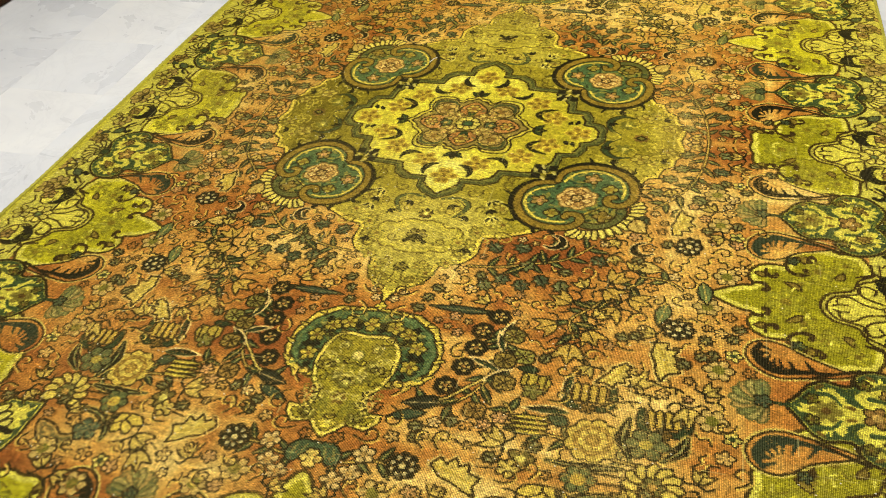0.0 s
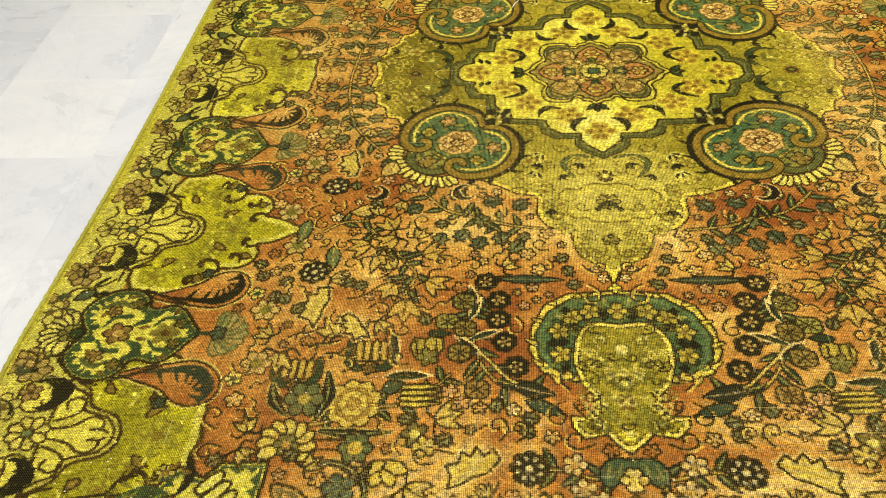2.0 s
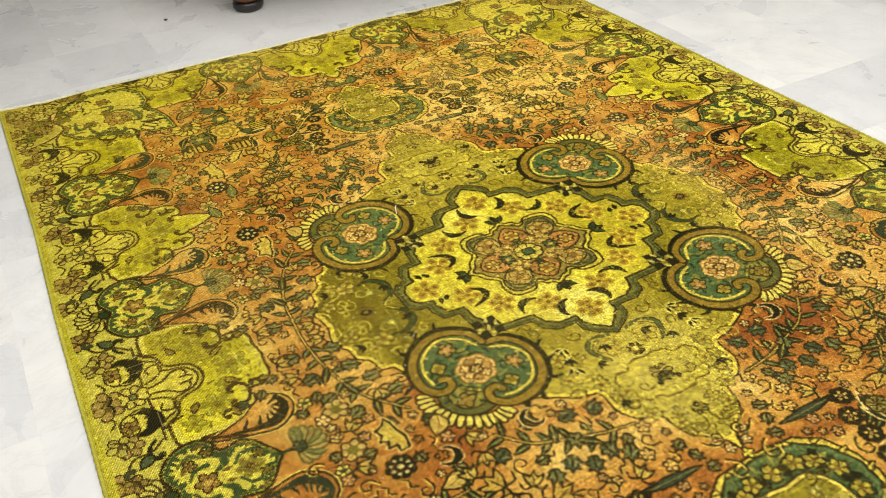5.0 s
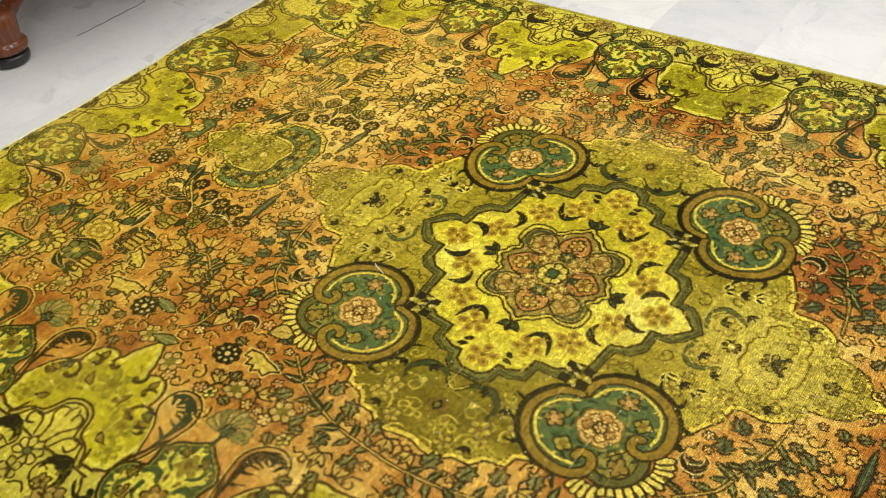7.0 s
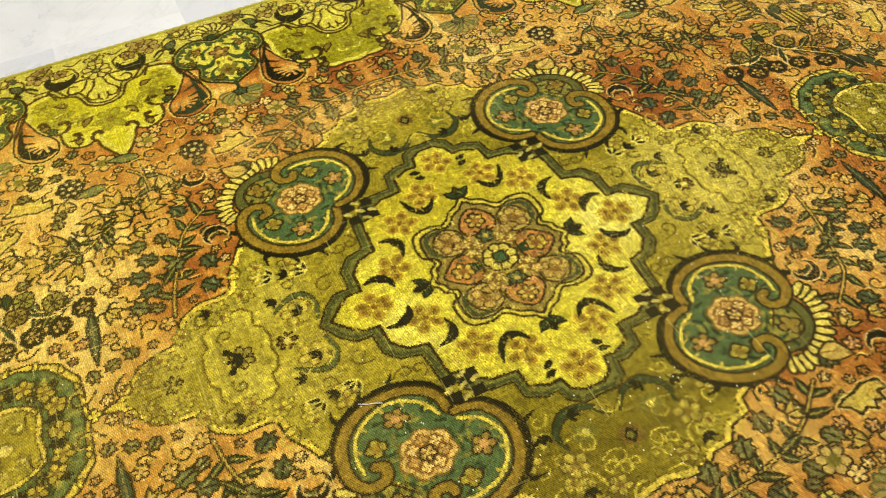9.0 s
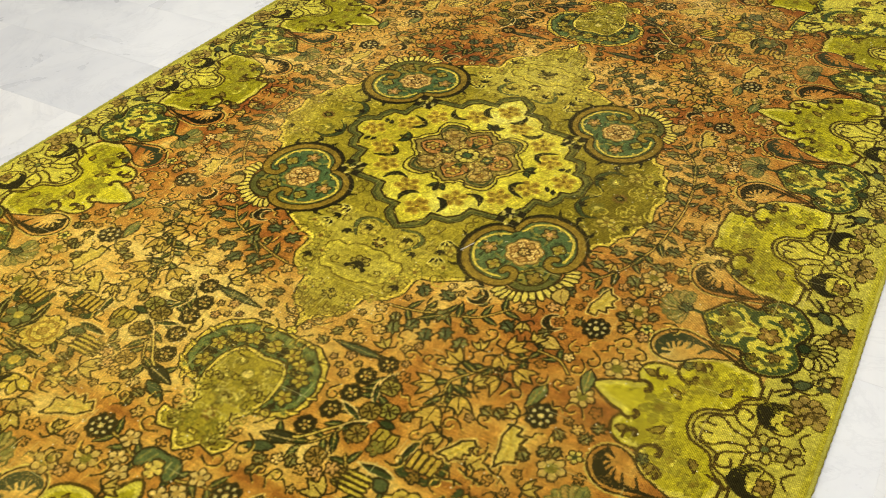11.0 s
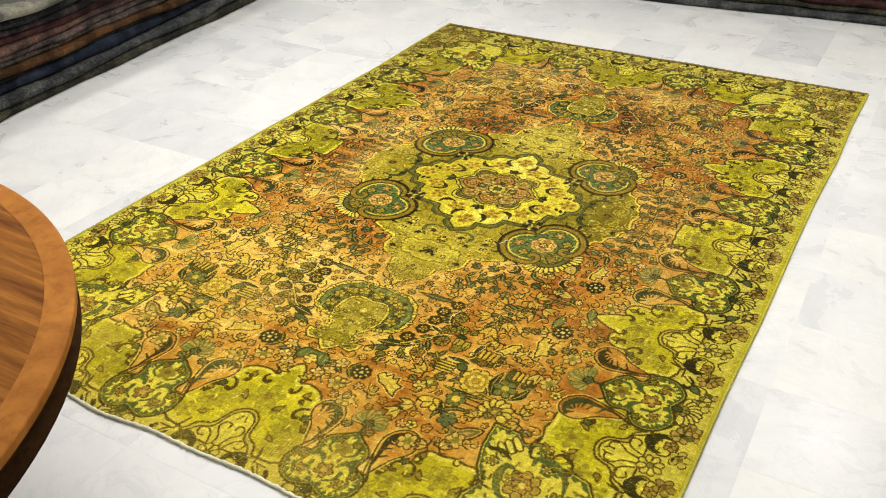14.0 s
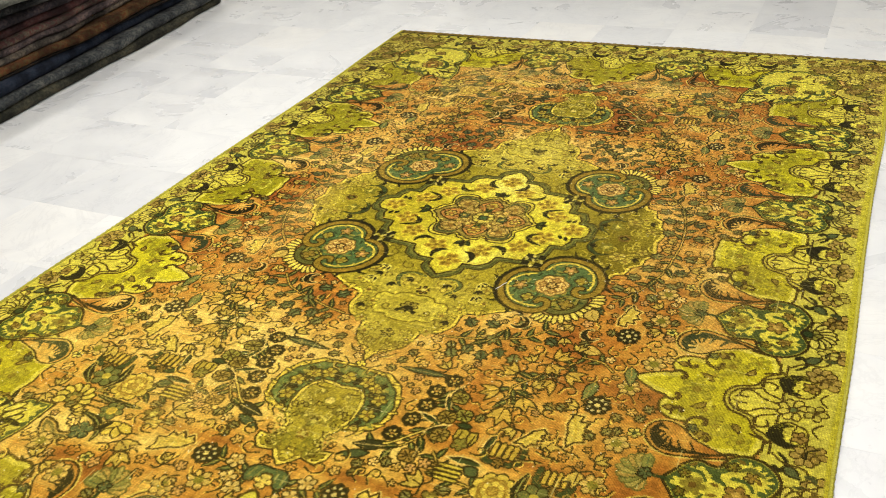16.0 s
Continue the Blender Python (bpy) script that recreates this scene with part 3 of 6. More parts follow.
    for j in range(-4, 5):
        h = place(q[0], q[1], ang + 21 * j, s)
        shape(curve(h([(0.0, -0.007), (0.046, -0.015), (0.070 - 0.002 * abs(j), 0.0), (0.046, 0.015), (0.0, 0.007)]), 3, True), ((0.60, 0.54, 0.27), (0.46, 0.46, 0.22), (0.62, 0.50, 0.24))[j % 3], (0.33, 0.33, 0.15), 0.0048)
        stroke(h([(0.016, 0.0), (0.05, 0.002)]), 0.004, 0.006, ((0.30, 0.36, 0.20), (0.70, 0.66, 0.36))[j % 2], 1)
    bloom(*q, 0.019 * s, 5, 0.3, BLUE, INK)


def corner_piece():
    body = [(1.10, 1.50), (1.05, 1.43), (0.985, 1.415), (0.935, 1.445), (0.905, 1.40), (0.872, 1.352), (0.822, 1.374), (0.795, 1.342), (0.706, 1.336), (0.712, 1.44), (0.735, 1.52), (0.77, 1.57), (0.742, 1.63), (0.75, 1.71), (0.80, 1.78), (0.9, 1.80), (1.0, 1.80), (1.08, 1.74), (1.12, 1.62)]
    shape(body, YELLOW_GROUND, BROWN, 0.008, R_BORDER)
    ragged(body, GREEN_RIM, 0.018, 0.007, 0.032)
    # three-toothed bud in the tip, then the leafy scrolls and the brown flower behind it
    for j in (-1, 0, 1):
        h = place(0.800 + 0.016 * j, 1.415 - 0.020 * j, 229)
        shape(curve(h([(-0.012, -0.009), (0.03, -0.011), (0.045, 0.0), (0.03, 0.011), (-0.012, 0.009)]), 3, True), (0.80, 0.75, 0.30), BROWN, 0.0055)
    bloom(0.885, 1.525, 0.058, 8, 0.22, (0.60, 0.46, 0.18), BROWN, 0.005, heart=(0.66, 0.48, 0.22), hr=0.5)
    bloom(0.885, 1.525, 0.032, 6, 0.3, (0.62, 0.40, 0.18), BROWN, 0.005, heart=PALE, hr=0.35)
    rnd = np.random.default_rng(91)
    for side in (1, -1):
        g = place(0.985, 1.60, 229, 1, side)
        stroke(g([(0.06, 0.075), (0.115, 0.10), (0.175, 0.085), (0.205, 0.05), (0.19, 0.03)]), 0.008, 0.012, GREEN_RIM, 5, mid=0.028)
        stroke(g([(0.225, 0.03), (0.262, 0.045), (0.285, 0.078)]), 0.007, 0.014, INK, 4, mid=0.020)
        stroke(g([(-0.02, 0.06), (0.02, 0.10), (0.045, 0.085), (0.03, 0.06)]), 0.008, 0.012, GREEN_RIM, 5, mid=0.022)
        stroke(g([(0.13, 0.115), (0.16, 0.135), (0.2, 0.12)]), 0.006, 0.012, BROWN, 4)
        for a, b, r, c in ((0.05, 0.05, 0.026, MOSS), (0.235, 0.085, 0.02, (0.66, 0.60, 0.22)), (-0.03, 0.12, 0.03, (0.55, 0.44, 0.18)), (0.16, 0.06, 0.016, PALE)):
            bloom(*g([(a, b)])[0], r, 6, 0.4, c, BROWN, 0.0045, heart=UMBER, hr=0.3)
        for j in range(26):
            a, b, t = -0.04 + 0.3 * rnd.random(), 0.02 + 0.12 * rnd.random(), 6.28 * rnd.random()
            stroke(g([(a, b), (a + 0.018 * math.cos(t), b + 0.018 * math.sin(t))]), 0.005, 0.009, (EARTH, MOSS, GREEN_RIM, UMBER)[j % 4], 1)
    # worn spandrel outside it
    spandrel = [(1.09, 1.545), (1.125, 1.65), (1.105, 1.72), (1.0, 1.80), (0.99, 1.88), (1.34, 2.08), (1.34, 1.50), (1.2, 1.47)]
    shape(curve(spandrel, 3, True), (0.66, 0.60, 0.22), EARTH, 0.008, R_BORDER, inner=PALE, iw=0.006, gap=0.006)
    crescent(1.14, 1.60, 200, 0.042, INK, 0.5)
    bloom(1.165, 1.63, 0.05, 6, 0.25, (0.50, 0.37, 0.17), EARTH, 0.006, heart=EARTH, hr=0.2)
    for k in range(85):
        u, v = 0.98 + 0.3 * KNOT_RNG.random(), 1.5 + 0.47 * KNOT_RNG.random()
        if u + v > 2.70:
            stroke([(u, v), (u + 0.03 * math.cos(k), v + 0.03 * math.sin(k)), (u + 0.04 * math.cos(k + 0.8), v + 0.04 * math.sin(k + 0.8))], 0.005, 0.010, (INK, EARTH, GREEN_RIM, EARTH)[k % 4], 3)
            bloom(u, v, 0.018 + 0.016 * KNOT_RNG.random(), 5, 0.4, ((0.56, 0.46, 0.2), PALE, MOSS, (0.70, 0.64, 0.24))[k % 4], EARTH, 0.005)


# long sides, then short ends, then the corner
for v, kind in ((0.0, "round"), (0.685, "pointed"), (1.285, "round")):
    lime_leaf(1.125, v, 180, kind)
for u, kind in ((0.0, "large"), (0.665, "round")):
    lime_leaf(u, 1.80, 270, kind)
palmette(1.178, 0.345, 180)
palmette(1.18, 1.02, 180)
palmette(0.352, 1.825, 270)
corner_piece()
# worn half flowers of the band, out to the edge
band_rng = np.random.default_rng(33)
for k in range(15):
    v = 0.134 * k + 0.03 * band_rng.random()
    for u, w in ((1.25, v), (v, 1.905)):
        if u > 1.27 or w > 1.97:
            continue
        bloom(u + 0.008 * band_rng.standard_normal(), w, 0.028 + 0.012 * band_rng.random(), 5, 0.4, ((0.60, 0.50, 0.23), (0.66, 0.61, 0.24), (0.55, 0.45, 0.20), (0.70, 0.65, 0.27))[k % 4], EARTH, 0.005, rot=k, heart=(0.34, 0.27, 0.11), hr=0.25)
        stroke([(u + 0.014, w - 0.02), (u - 0.012, w - 0.006), (u - 0.016, w + 0.016)], 0.004, 0.007, INK if k % 3 == 0 else EARTH, 3)
sl, px, py = window([(0, 0), (QU, QV)], 0)
lay(sl, cover(1.282 - px), (0.70, 0.66, 0.18), R_BORDER)
# dark outer guard of the short end
lay(sl, cover(np.maximum(2.005 - py, px - 1.278)), (0.40, 0.31, 0.10), R_BORDER)
for k in range(22):
    stroke([(0.03 + 0.058 * k, 1.965), (0.062 + 0.058 * k, 1.985 + 0.012 * (k % 2)), (0.035 + 0.058 * k, 2.03)], 0.008, 0.018, (INK, DTEAL, EARTH, (0.62, 0.48, 0.18), INK)[k % 5], 3)
for k in range(14):
    bloom(0.05 + 0.09 * k, 1.945, 0.024, 5, 0.4, (MOSS, UMBER, PALE)[k % 3], BROWN, 0.005)


# ---- medallion ----
tip = [(0.0, 0.885), (0.012, 0.845), (0.038, 0.815), (0.068, 0.793), (0.085, 0.765), (0.092, 0.735), (0.102, 0.70), (0.145, 0.688), (0.165, 0.668), (0.182, 0.635), (0.180, 0.60), (0.186, 0.568), (0.228, 0.560), (0.262, 0.54)]
flank = [(0.55, 0.27), (0.572, 0.225), (0.60, 0.218), (0.612, 0.17), (0.64, 0.15), (0.644, 0.11), (0.668, 0.08), (0.662, 0.03), (0.655, 0.0)]
whole = tip + [(0.36, 0.48), (0.50, 0.36)] + flank
outline = whole + [(u, -v) for u, v in reversed(whole) if v > 0]
outline = outline + [(-u, v) for u, v in reversed(outline) if u > 0]
fine = curve(outline, 2, True)
shape(fine, OLIVE, BROWN, 0.006, R_MEDALLION, inner=BROWN, iw=0.0038, gap=0.0115)
shape(fine, None, None, inner=(0.82, 0.72, 0.24), iw=0.0095, gap=0.0025, teeth=0.004)
def arabesque(x, y, ang, s=1.0):
    """A pair of dark half-moons round small flowers, with a diamond below."""
    for side in (1, -1):
        f = place(x, y, ang, s, side)
        pts = f([(-0.03, 0.115), (0.012, 0.12), (0.045, 0.085), (0.04, 0.04), (0.005, 0.012)])
        stroke(pts, 0.006, 0.006, (0.17, 0.14, 0.05), 4, mid=0.026)
        stroke(pts, 0.003, 0.003, (0.17, 0.24, 0.12), 4, mid=0.016)
        bloom(*f([(-0.01, 0.07)])[0], 0.028 * s, 5, 0.4, MOSS, None, heart=PALE, hr=0.3)
        bloom(*f([(0.085, 0.05)])[0], 0.014 * s, 4, 0.4, INK, None)
        bloom(*f([(0.105, 0.09)])[0], 0.014 * s, 4, 0.4, PALE, None)
    f = place(x, y, ang, s)
    bloom(*f([(-0.055, 0.0)])[0], 0.026 * s, 8, 0.3, UMBER, None)
    shape(f([(-0.072, 0), (-0.055, 0.013), (-0.038, 0), (-0.055, -0.013)]), MOSS, INK, 0.005)


arabesque(0.482, 0.0, 180)
lobes = [(0.0, 0.668), (0.04, 0.664), (0.055, 0.65), (0.088, 0.652), (0.108, 0.63), (0.104, 0.61), (0.122, 0.595), (0.125, 0.56), (0.105, 0.54), (0.07, 0.545), (0.06, 0.53), (0.03, 0.52), (0.0, 0.525)]
shape(lobes + [(-u, v) for u, v in reversed(lobes) if u > 0], None, (0.38, 0.31, 0.08), 0.0055, None, inner=(0.72, 0.66, 0.20), iw=0.012, gap=0.003)
moon = [(0.078, 0.497), (0.098, 0.47), (0.106, 0.44), (0.088, 0.418), (0.058, 0.41), (0.02, 0.42)]
stroke(moon, 0.006, 0.006, (0.20, 0.17, 0.06), 3, mid=0.024)
stroke(moon, 0.004, 0.005, (0.28, 0.33, 0.16), 3, mid=0.015)
bloom(0.058, 0.455, 0.032, 5, 0.4, (0.72, 0.64, 0.22), (0.40, 0.33, 0.09), 0.0044, heart=(0.52, 0.44, 0.13), hr=0.3)
bloom(0.0, 0.492, 0.022, 8, 0.3, UMBER, INK, 0.004, heart=PALE, hr=0.4)
bloom(0.0, 0.732, 0.02, 8, 0.3, (0.56, 0.49, 0.16), INK, 0.004)
for u, v, a in ((0.178, 0.472, 60), (0.16, 0.40, 40)):
    bloom(u + 0.016, v + 0.026, 0.026, 5, 0.45, (0.78, 0.71, 0.24), (0.42, 0.34, 0.1), 0.004)
    for k in (-1, 0, 1):
        leaf(u, v, a + 44 * k, 0.036, 0.014, INK, PALE, None, 0.003)
for u, v in ((0.05, 0.715), (0.06, 0.77), (0.025, 0.79), (0.13, 0.645), (0.15, 0.6), (0.155, 0.54)):
    bloom(u, v, 0.02, 5, 0.45, (0.66, 0.60, 0.19), (0.40, 0.33, 0.09), 0.004, rot=u * 30)
for u, v in ((0.58, 0.14), (0.47, 0.15), (0.12, 0.60), (0.16, 0.55), (0.22, 0.50), (0.11, 0.69), (0.07, 0.745)):
    bloom(u, v, 0.022, 5, 0.5, (0.70, 0.62, 0.20), MOSS, 0.0035, heart=UMBER, hr=0.3, busy=True)
for k in range(420):
    u, v = 0.66 * KNOT_RNG.random(), 0.85 * KNOT_RNG.random()
    if REG[int(v / PX), int(u / PX)] == R_MEDALLION and not BUSY[int(v / PX), int(u / PX)] or KNOT_RNG.random() < 0.35:
        if REG[int(v / PX), int(u / PX)] == R_MEDALLION and math.hypot(u, v) > 0.34:
            curl(u, v, 360 * KNOT_RNG.random(), 0.026 + 0.03 * KNOT_RNG.random(), (0.72, 0.65, 0.20) if u > 0.42 else ((0.70, 0.63, 0.21), (0.36, 0.30, 0.08), (0.62, 0.56, 0.18))[k % 3], 0.0042 if u > 0.42 else 0.005, 1 if k % 2 else -1)
bloom(0.0, 0.59, 0.03, 7, 0.3, (0.56, 0.50, 0.18), BROWN, 0.004)
for k in (-1, 0, 1):
    leaf(0.0, 0.585, 90 + 40 * k, 0.044, 0.014, INK)
dot(0.027, 0.617, 0.008, INK)

for u, v, r in ((0.545, 0.12, 0.03), (0.50, 0.19, 0.026), (0.62, 0.07, 0.024), (0.20, 0.43, 0.026)):
    bloom(u, v, r, 5, 0.4, (0.67, 0.60, 0.20), (0.36, 0.30, 0.08), 0.0046, rot=u * 20, heart=(0.50, 0.40, 0.12), hr=0.3)
for u, v, a in ((0.17, 0.44, 60), (0.115, 0.485, 120), (0.46, 0.14, 20), (0.44, 0.08, 300), (0.145, 0.62, 90), (0.60, 0.12, 10), (0.06, 0.44, 60)):
    for k in (-1, 0, 1):
        leaf(u, v, a + 42 * k, 0.026, 0.011, INK)

# yellow star
star = [(0.0, 0.398), (0.028, 0.372), (0.052, 0.345), (0.053, 0.312), (0.105, 0.31), (0.138, 0.285), (0.150, 0.245), (0.20, 0.24), (0.245, 0.236), (0.25, 0.212), (0.272, 0.205), (0.296, 0.168),
        (0.30, 0.118), (0.343, 0.114), (0.362, 0.075), (0.36, 0.052), (0.39, 0.045), (0.408, 0.02), (0.407, 0.0)]
ring = star + [(u, -v) for u, v in reversed(star) if v > 0]
ring = ring + [(-u, v) for u, v in reversed(ring) if u > 0]
wide = [(u * 1.02 + 0.016 * np.sign(u), v * 1.02 + 0.016 * np.sign(v)) for u, v in ring]
shape(wide, (0.40, 0.40, 0.16), BROWN, 0.005, R_MEDALLION, inner=(0.24, 0.27, 0.12), iw=0.006, gap=0.005, teeth=0.004)
shape(ring, STAR, BROWN, 0.007, R_STAR)
for u, v in ((0.35, 0.0), (0.265, 0.078), (0.20, 0.158), (0.083, 0.222), (0.0, 0.302)):
    bloom(u, v, 0.044, 5, 0.45, (0.62, 0.50, 0.13), (0.80, 0.72, 0.20), 0.005, heart=(0.42, 0.30, 0.08), hr=0.16, rot=u * 9)
    for t in range(5):
        dot(u + 0.026 * math.cos(1.257 * t - u * 9), v + 0.026 * math.sin(1.257 * t - u * 9), 0.0065, (0.46, 0.34, 0.09))
for pts in ([(0.240, 0.060), (0.218, 0.076), (0.214, 0.096), (0.233, 0.118), (0.268, 0.130)], [(0.106, 0.188), (0.139, 0.184), (0.160, 0.200), (0.168, 0.226)], [(0.034, 0.240), (0.056, 0.247), (0.072, 0.274), (0.067, 0.300)]):
    stroke(pts, 0.006, 0.005, INK, 4, mid=0.024)
for u, v, a in ((0.312, 0.046, 60), (0.335, 0.05, 70)):
    leaf(u, v, a, 0.028, 0.016, INK)
for k in range(46):
    r, a = 0.20 + 0.18 * KNOT_RNG.random(), math.pi / 2 * KNOT_RNG.random()
    u, v = r * math.cos(a), r * math.sin(a)
    if REG[int(v / PX), int(u / PX)] == R_STAR:
        stroke([(u, v), (u + 0.012, v + 0.006 * (k % 3 - 1))], 0.004, 0.003, (0.66, 0.55, 0.16), 1)
for x, y, a in ((0.212, 0.0, 0), (0.0, 0.172, 90)):
    for k in (-1, 0, 1):
        leaf(x, y, a + 48 * k, 0.04, 0.02, DTEAL if k else INK, INK)
# the flowered heart
core = [(0.0, 0.158), (0.018, 0.142), (0.034, 0.140), (0.044, 0.124), (0.062, 0.128), (0.075, 0.142), (0.118, 0.142), (0.140, 0.128), (0.146, 0.092), (0.138, 0.070), (0.150, 0.052), (0.166, 0.040), (0.176, 0.018), (0.196, 0.0)]
ring = core + [(u, -v) for u, v in reversed(core) if v > 0]
ring = ring + [(-u, v) for u, v in reversed(ring) if u > 0]
ring = curve(ring, 2, True)
shape([(u * 1.09, v * 1.10) for u, v in ring], (0.76, 0.69, 0.21), BROWN, 0.006)
shape(ring, (0.54, 0.46, 0.19), BROWN, 0.006, R_STAR)
# tan lobes under grey-green hoods
shape(curve([(0.050, 0.070), (0.060, 0.112), (0.090, 0.122), (0.122, 0.106), (0.134, 0.078), (0.112, 0.050), (0.080, 0.052)], 3, True), (0.68, 0.57, 0.27), BROWN, 0.005)
stroke([(0.062, 0.112), (0.078, 0.128), (0.114, 0.129), (0.132, 0.118), (0.135, 0.085)], 0.007, 0.007, (0.24, 0.28, 0.14), 4, mid=0.013)
bloom(0.092, 0.084, 0.034, 5, 0.3, (0.64, 0.52, 0.24), (0.36, 0.26, 0.09), 0.0045, heart=(0.50, 0.36, 0.14), hr=0.4)
# rust palmettes towards the four points
shape(curve([(0.040, 0.062), (0.044, 0.092), (0.026, 0.116), (0.0, 0.136), (-0.026, 0.116), (-0.044, 0.092), (-0.040, 0.062), (-0.016, 0.050), (0.016, 0.050)], 3, True), (0.66, 0.43, 0.19), BROWN, 0.0055)
bloom(0.0, 0.092, 0.026, 6, 0.35, (0.70, 0.58, 0.22), BROWN, 0.0045, heart=(0.52, 0.33, 0.13), hr=0.4)
leaf(0.0, 0.048, 60, 0.03, 0.014, DTEAL)
shape(curve([(0.088, 0.030), (0.118, 0.044), (0.150, 0.026), (0.166, 0.0), (0.150, -0.026), (0.118, -0.044), (0.088, -0.030)], 3, True), (0.66, 0.44, 0.20), BROWN, 0.0055)
bloom(0.126, 0.0, 0.024, 6, 0.35, (0.71, 0.60, 0.24), BROWN, 0.0045, heart=(0.54, 0.36, 0.14), hr=0.4)
bloom(0.074, 0.0, 0.022, 5, 0.35, (0.27, 0.34, 0.20), BROWN, 0.004, heart=(0.70, 0.58, 0.25), hr=0.35)
for u, v in ((0.052, 0.030), (0.070, 0.052), (0.040, 0.052), (0.028, 0.034)):
    bloom(u, v, 0.015, 5, 0.4, (0.73, 0.63, 0.29), (0.42, 0.30, 0.11), 0.004, rot=u * 60)
for k in range(12):
    u, v = 0.15 * KNOT_RNG.random(), 0.12 * KNOT_RNG.random()
    stroke([(u, v), (u + 0.008, v + 0.007 * (k % 3 - 1))], 0.005, 0.005, ((0.33, 0.38, 0.22), (0.74, 0.54, 0.30), (0.80, 0.72, 0.34), BROWN)[k % 4], 1)
bloom(0.0, 0.0, 0.042, 8, 0.12, (0.74, 0.67, 0.27), BROWN, 0.004)
shape([(0.016, 0.015), (0.016, -0.015), (-0.016, -0.015), (-0.016, 0.015)], (0.22, 0.33, 0.19), BROWN, 0.005)


# ---- roundel: two scrolling arms round a green disc ----
def roundel(x, y, ang):
    f = place(x, y, ang)
    # fan of pale petals in the mouth of the scrolls
    for k in range(-7, 8):
        t = radians(12 * k)
        h = place(*f([(0.112 + 0.050 * math.cos(t), 0.088 * math.sin(t))])[0], ang + 11 * k)
        shape(curve(h([(0.0, -0.008), (0.032, -0.009), (0.042, 0.0), (0.032, 0.009), (0.0, 0.008)]), 3, True), (0.80, 0.72, 0.30), BROWN, 0.005, R_ROUNDEL)
    shape(f([(0.088 + 0.074 * math.cos(t), 0.082 * math.sin(t)) for t in np.linspace(-1.6, 1.6, 16)]), (0.34, 0.35, 0.15), BROWN, 0.006, R_ROUNDEL)
    shape(f([(0.080 + 0.060 * math.cos(t), 0.056 * math.sin(t)) for t in np.linspace(-1.6, 1.6, 16)]), (0.52, 0.48, 0.17), BROWN, 0.005, R_ROUNDEL)
    arm = [(-0.100, 0.006), (-0.124, 0.045), (-0.117, 0.100), (-0.082, 0.143), (-0.030, 0.166), (0.024, 0.164), (0.070, 0.140), (0.098, 0.104), (0.098, 0.066), (0.072, 0.048), (0.050, 0.062), (0.056, 0.080)]
    disc = arm[:10] + [(a, -b) for a, b in reversed(arm[:10])]
    shape(curve(f(disc), 3, True), TEAL, None, reg=R_ROUNDEL)
    rnd = np.random.default_rng(77)
    for k in range(90):
        rr, t = 0.055 + 0.07 * rnd.random(), 6.28 * rnd.random()
        q = (x + rr * math.cos(t), y + rr * math.sin(t))
        stroke([q, (q[0] + 0.016 * math.cos(t + 1.3 + k), q[1] + 0.016 * math.sin(t + 1.3 + k))], 0.006, 0.010, (DTEAL, (0.30, 0.42, 0.24), (0.46, 0.45, 0.19), (0.13, 0.22, 0.13))[k % 4], 1)
    for side in (1, -1):
        g = place(x, y, ang, 1, side)
        # yellow thread inside the ring, scalloped towards the disc
        inner = curve(g([(-0.086, 0.020), (-0.099, 0.062), (-0.086, 0.110), (-0.050, 0.136), (0.004, 0.144), (0.050, 0.122), (0.074, 0.094)]), 4)
        stroke(inner[::4], 0.013, 0.013, (0.22, 0.25, 0.11), 4)
        stroke(inner[::4], 0.008, 0.008, (0.80, 0.72, 0.25), 4)
        for k in range(3, len(inner) - 2, 4):
            (ax, ay), (bx, by) = inner[k], inner[k + 1]
            q = (x - ax, y - ay)
            m = math.hypot(*q) + 1e-9
            stroke([(ax, ay), (ax + q[0] / m * 0.012, ay + q[1] / m * 0.012)], 0.010, 0.005, (0.70, 0.62, 0.22), 1)
        # black back with its thorns, then the gold band that rolls up at its end
        back = [(a * 1.075 - (0.004 if a < -0.05 else 0.0), b * 1.06) for a, b in arm[:8]] + [(0.112, 0.074)]
        stroke(g(back), 0.014, 0.009, INK, 4, mid=0.030)
        for a, b, da, db in ((-0.112, 0.135, -0.034, 0.014), (-0.014, 0.182, -0.012, 0.036), (0.088, 0.146, 0.040, 0.010), (-0.066, 0.170, -0.026, 0.018), (0.045, 0.172, 0.026, 0.020)):
            stroke(g([(a, b), (a + 0.5 * da + 0.3 * db, b + 0.5 * db), (a + da, b + db)]), 0.018, 0.003, INK, 3)
        line = g(arm)
        stroke(line, 0.025, 0.027, BROWN, 4, mid=0.032)
        stroke(line, 0.016, 0.018, (0.53, 0.42, 0.12), 4, mid=0.022)
        bloom(*g([(0.020, 0.096)])[0], 0.022, 4, 0.25, (0.60, 0.55, 0.18), BROWN, 0.004, heart=GOLD, hr=0.45)
        bloom(*g([(-0.050, 0.090)])[0], 0.026, 5, 0.4, (0.58, 0.46, 0.19), BROWN, 0.004, heart=PINK, hr=0.35)
        for a, b, t in ((-0.07, 0.045, 40), (0.05, 0.03, 300)):
            leaf(*g([(a, b)])[0], ang + side * t, 0.03, 0.012, (0.50, 0.48, 0.18))
    bloom(*f([(0.112, 0.0)])[0], 0.026, 4, 0.4, (0.52, 0.42, 0.15), BROWN, 0.004, heart=GOLD, hr=0.35)
    bloom(x, y, 0.056, 7, 0.14, (0.76, 0.62, 0.32), UMBER, 0.004, rot=0.4, heart=(0.70, 0.53, 0.25), hr=0.72)
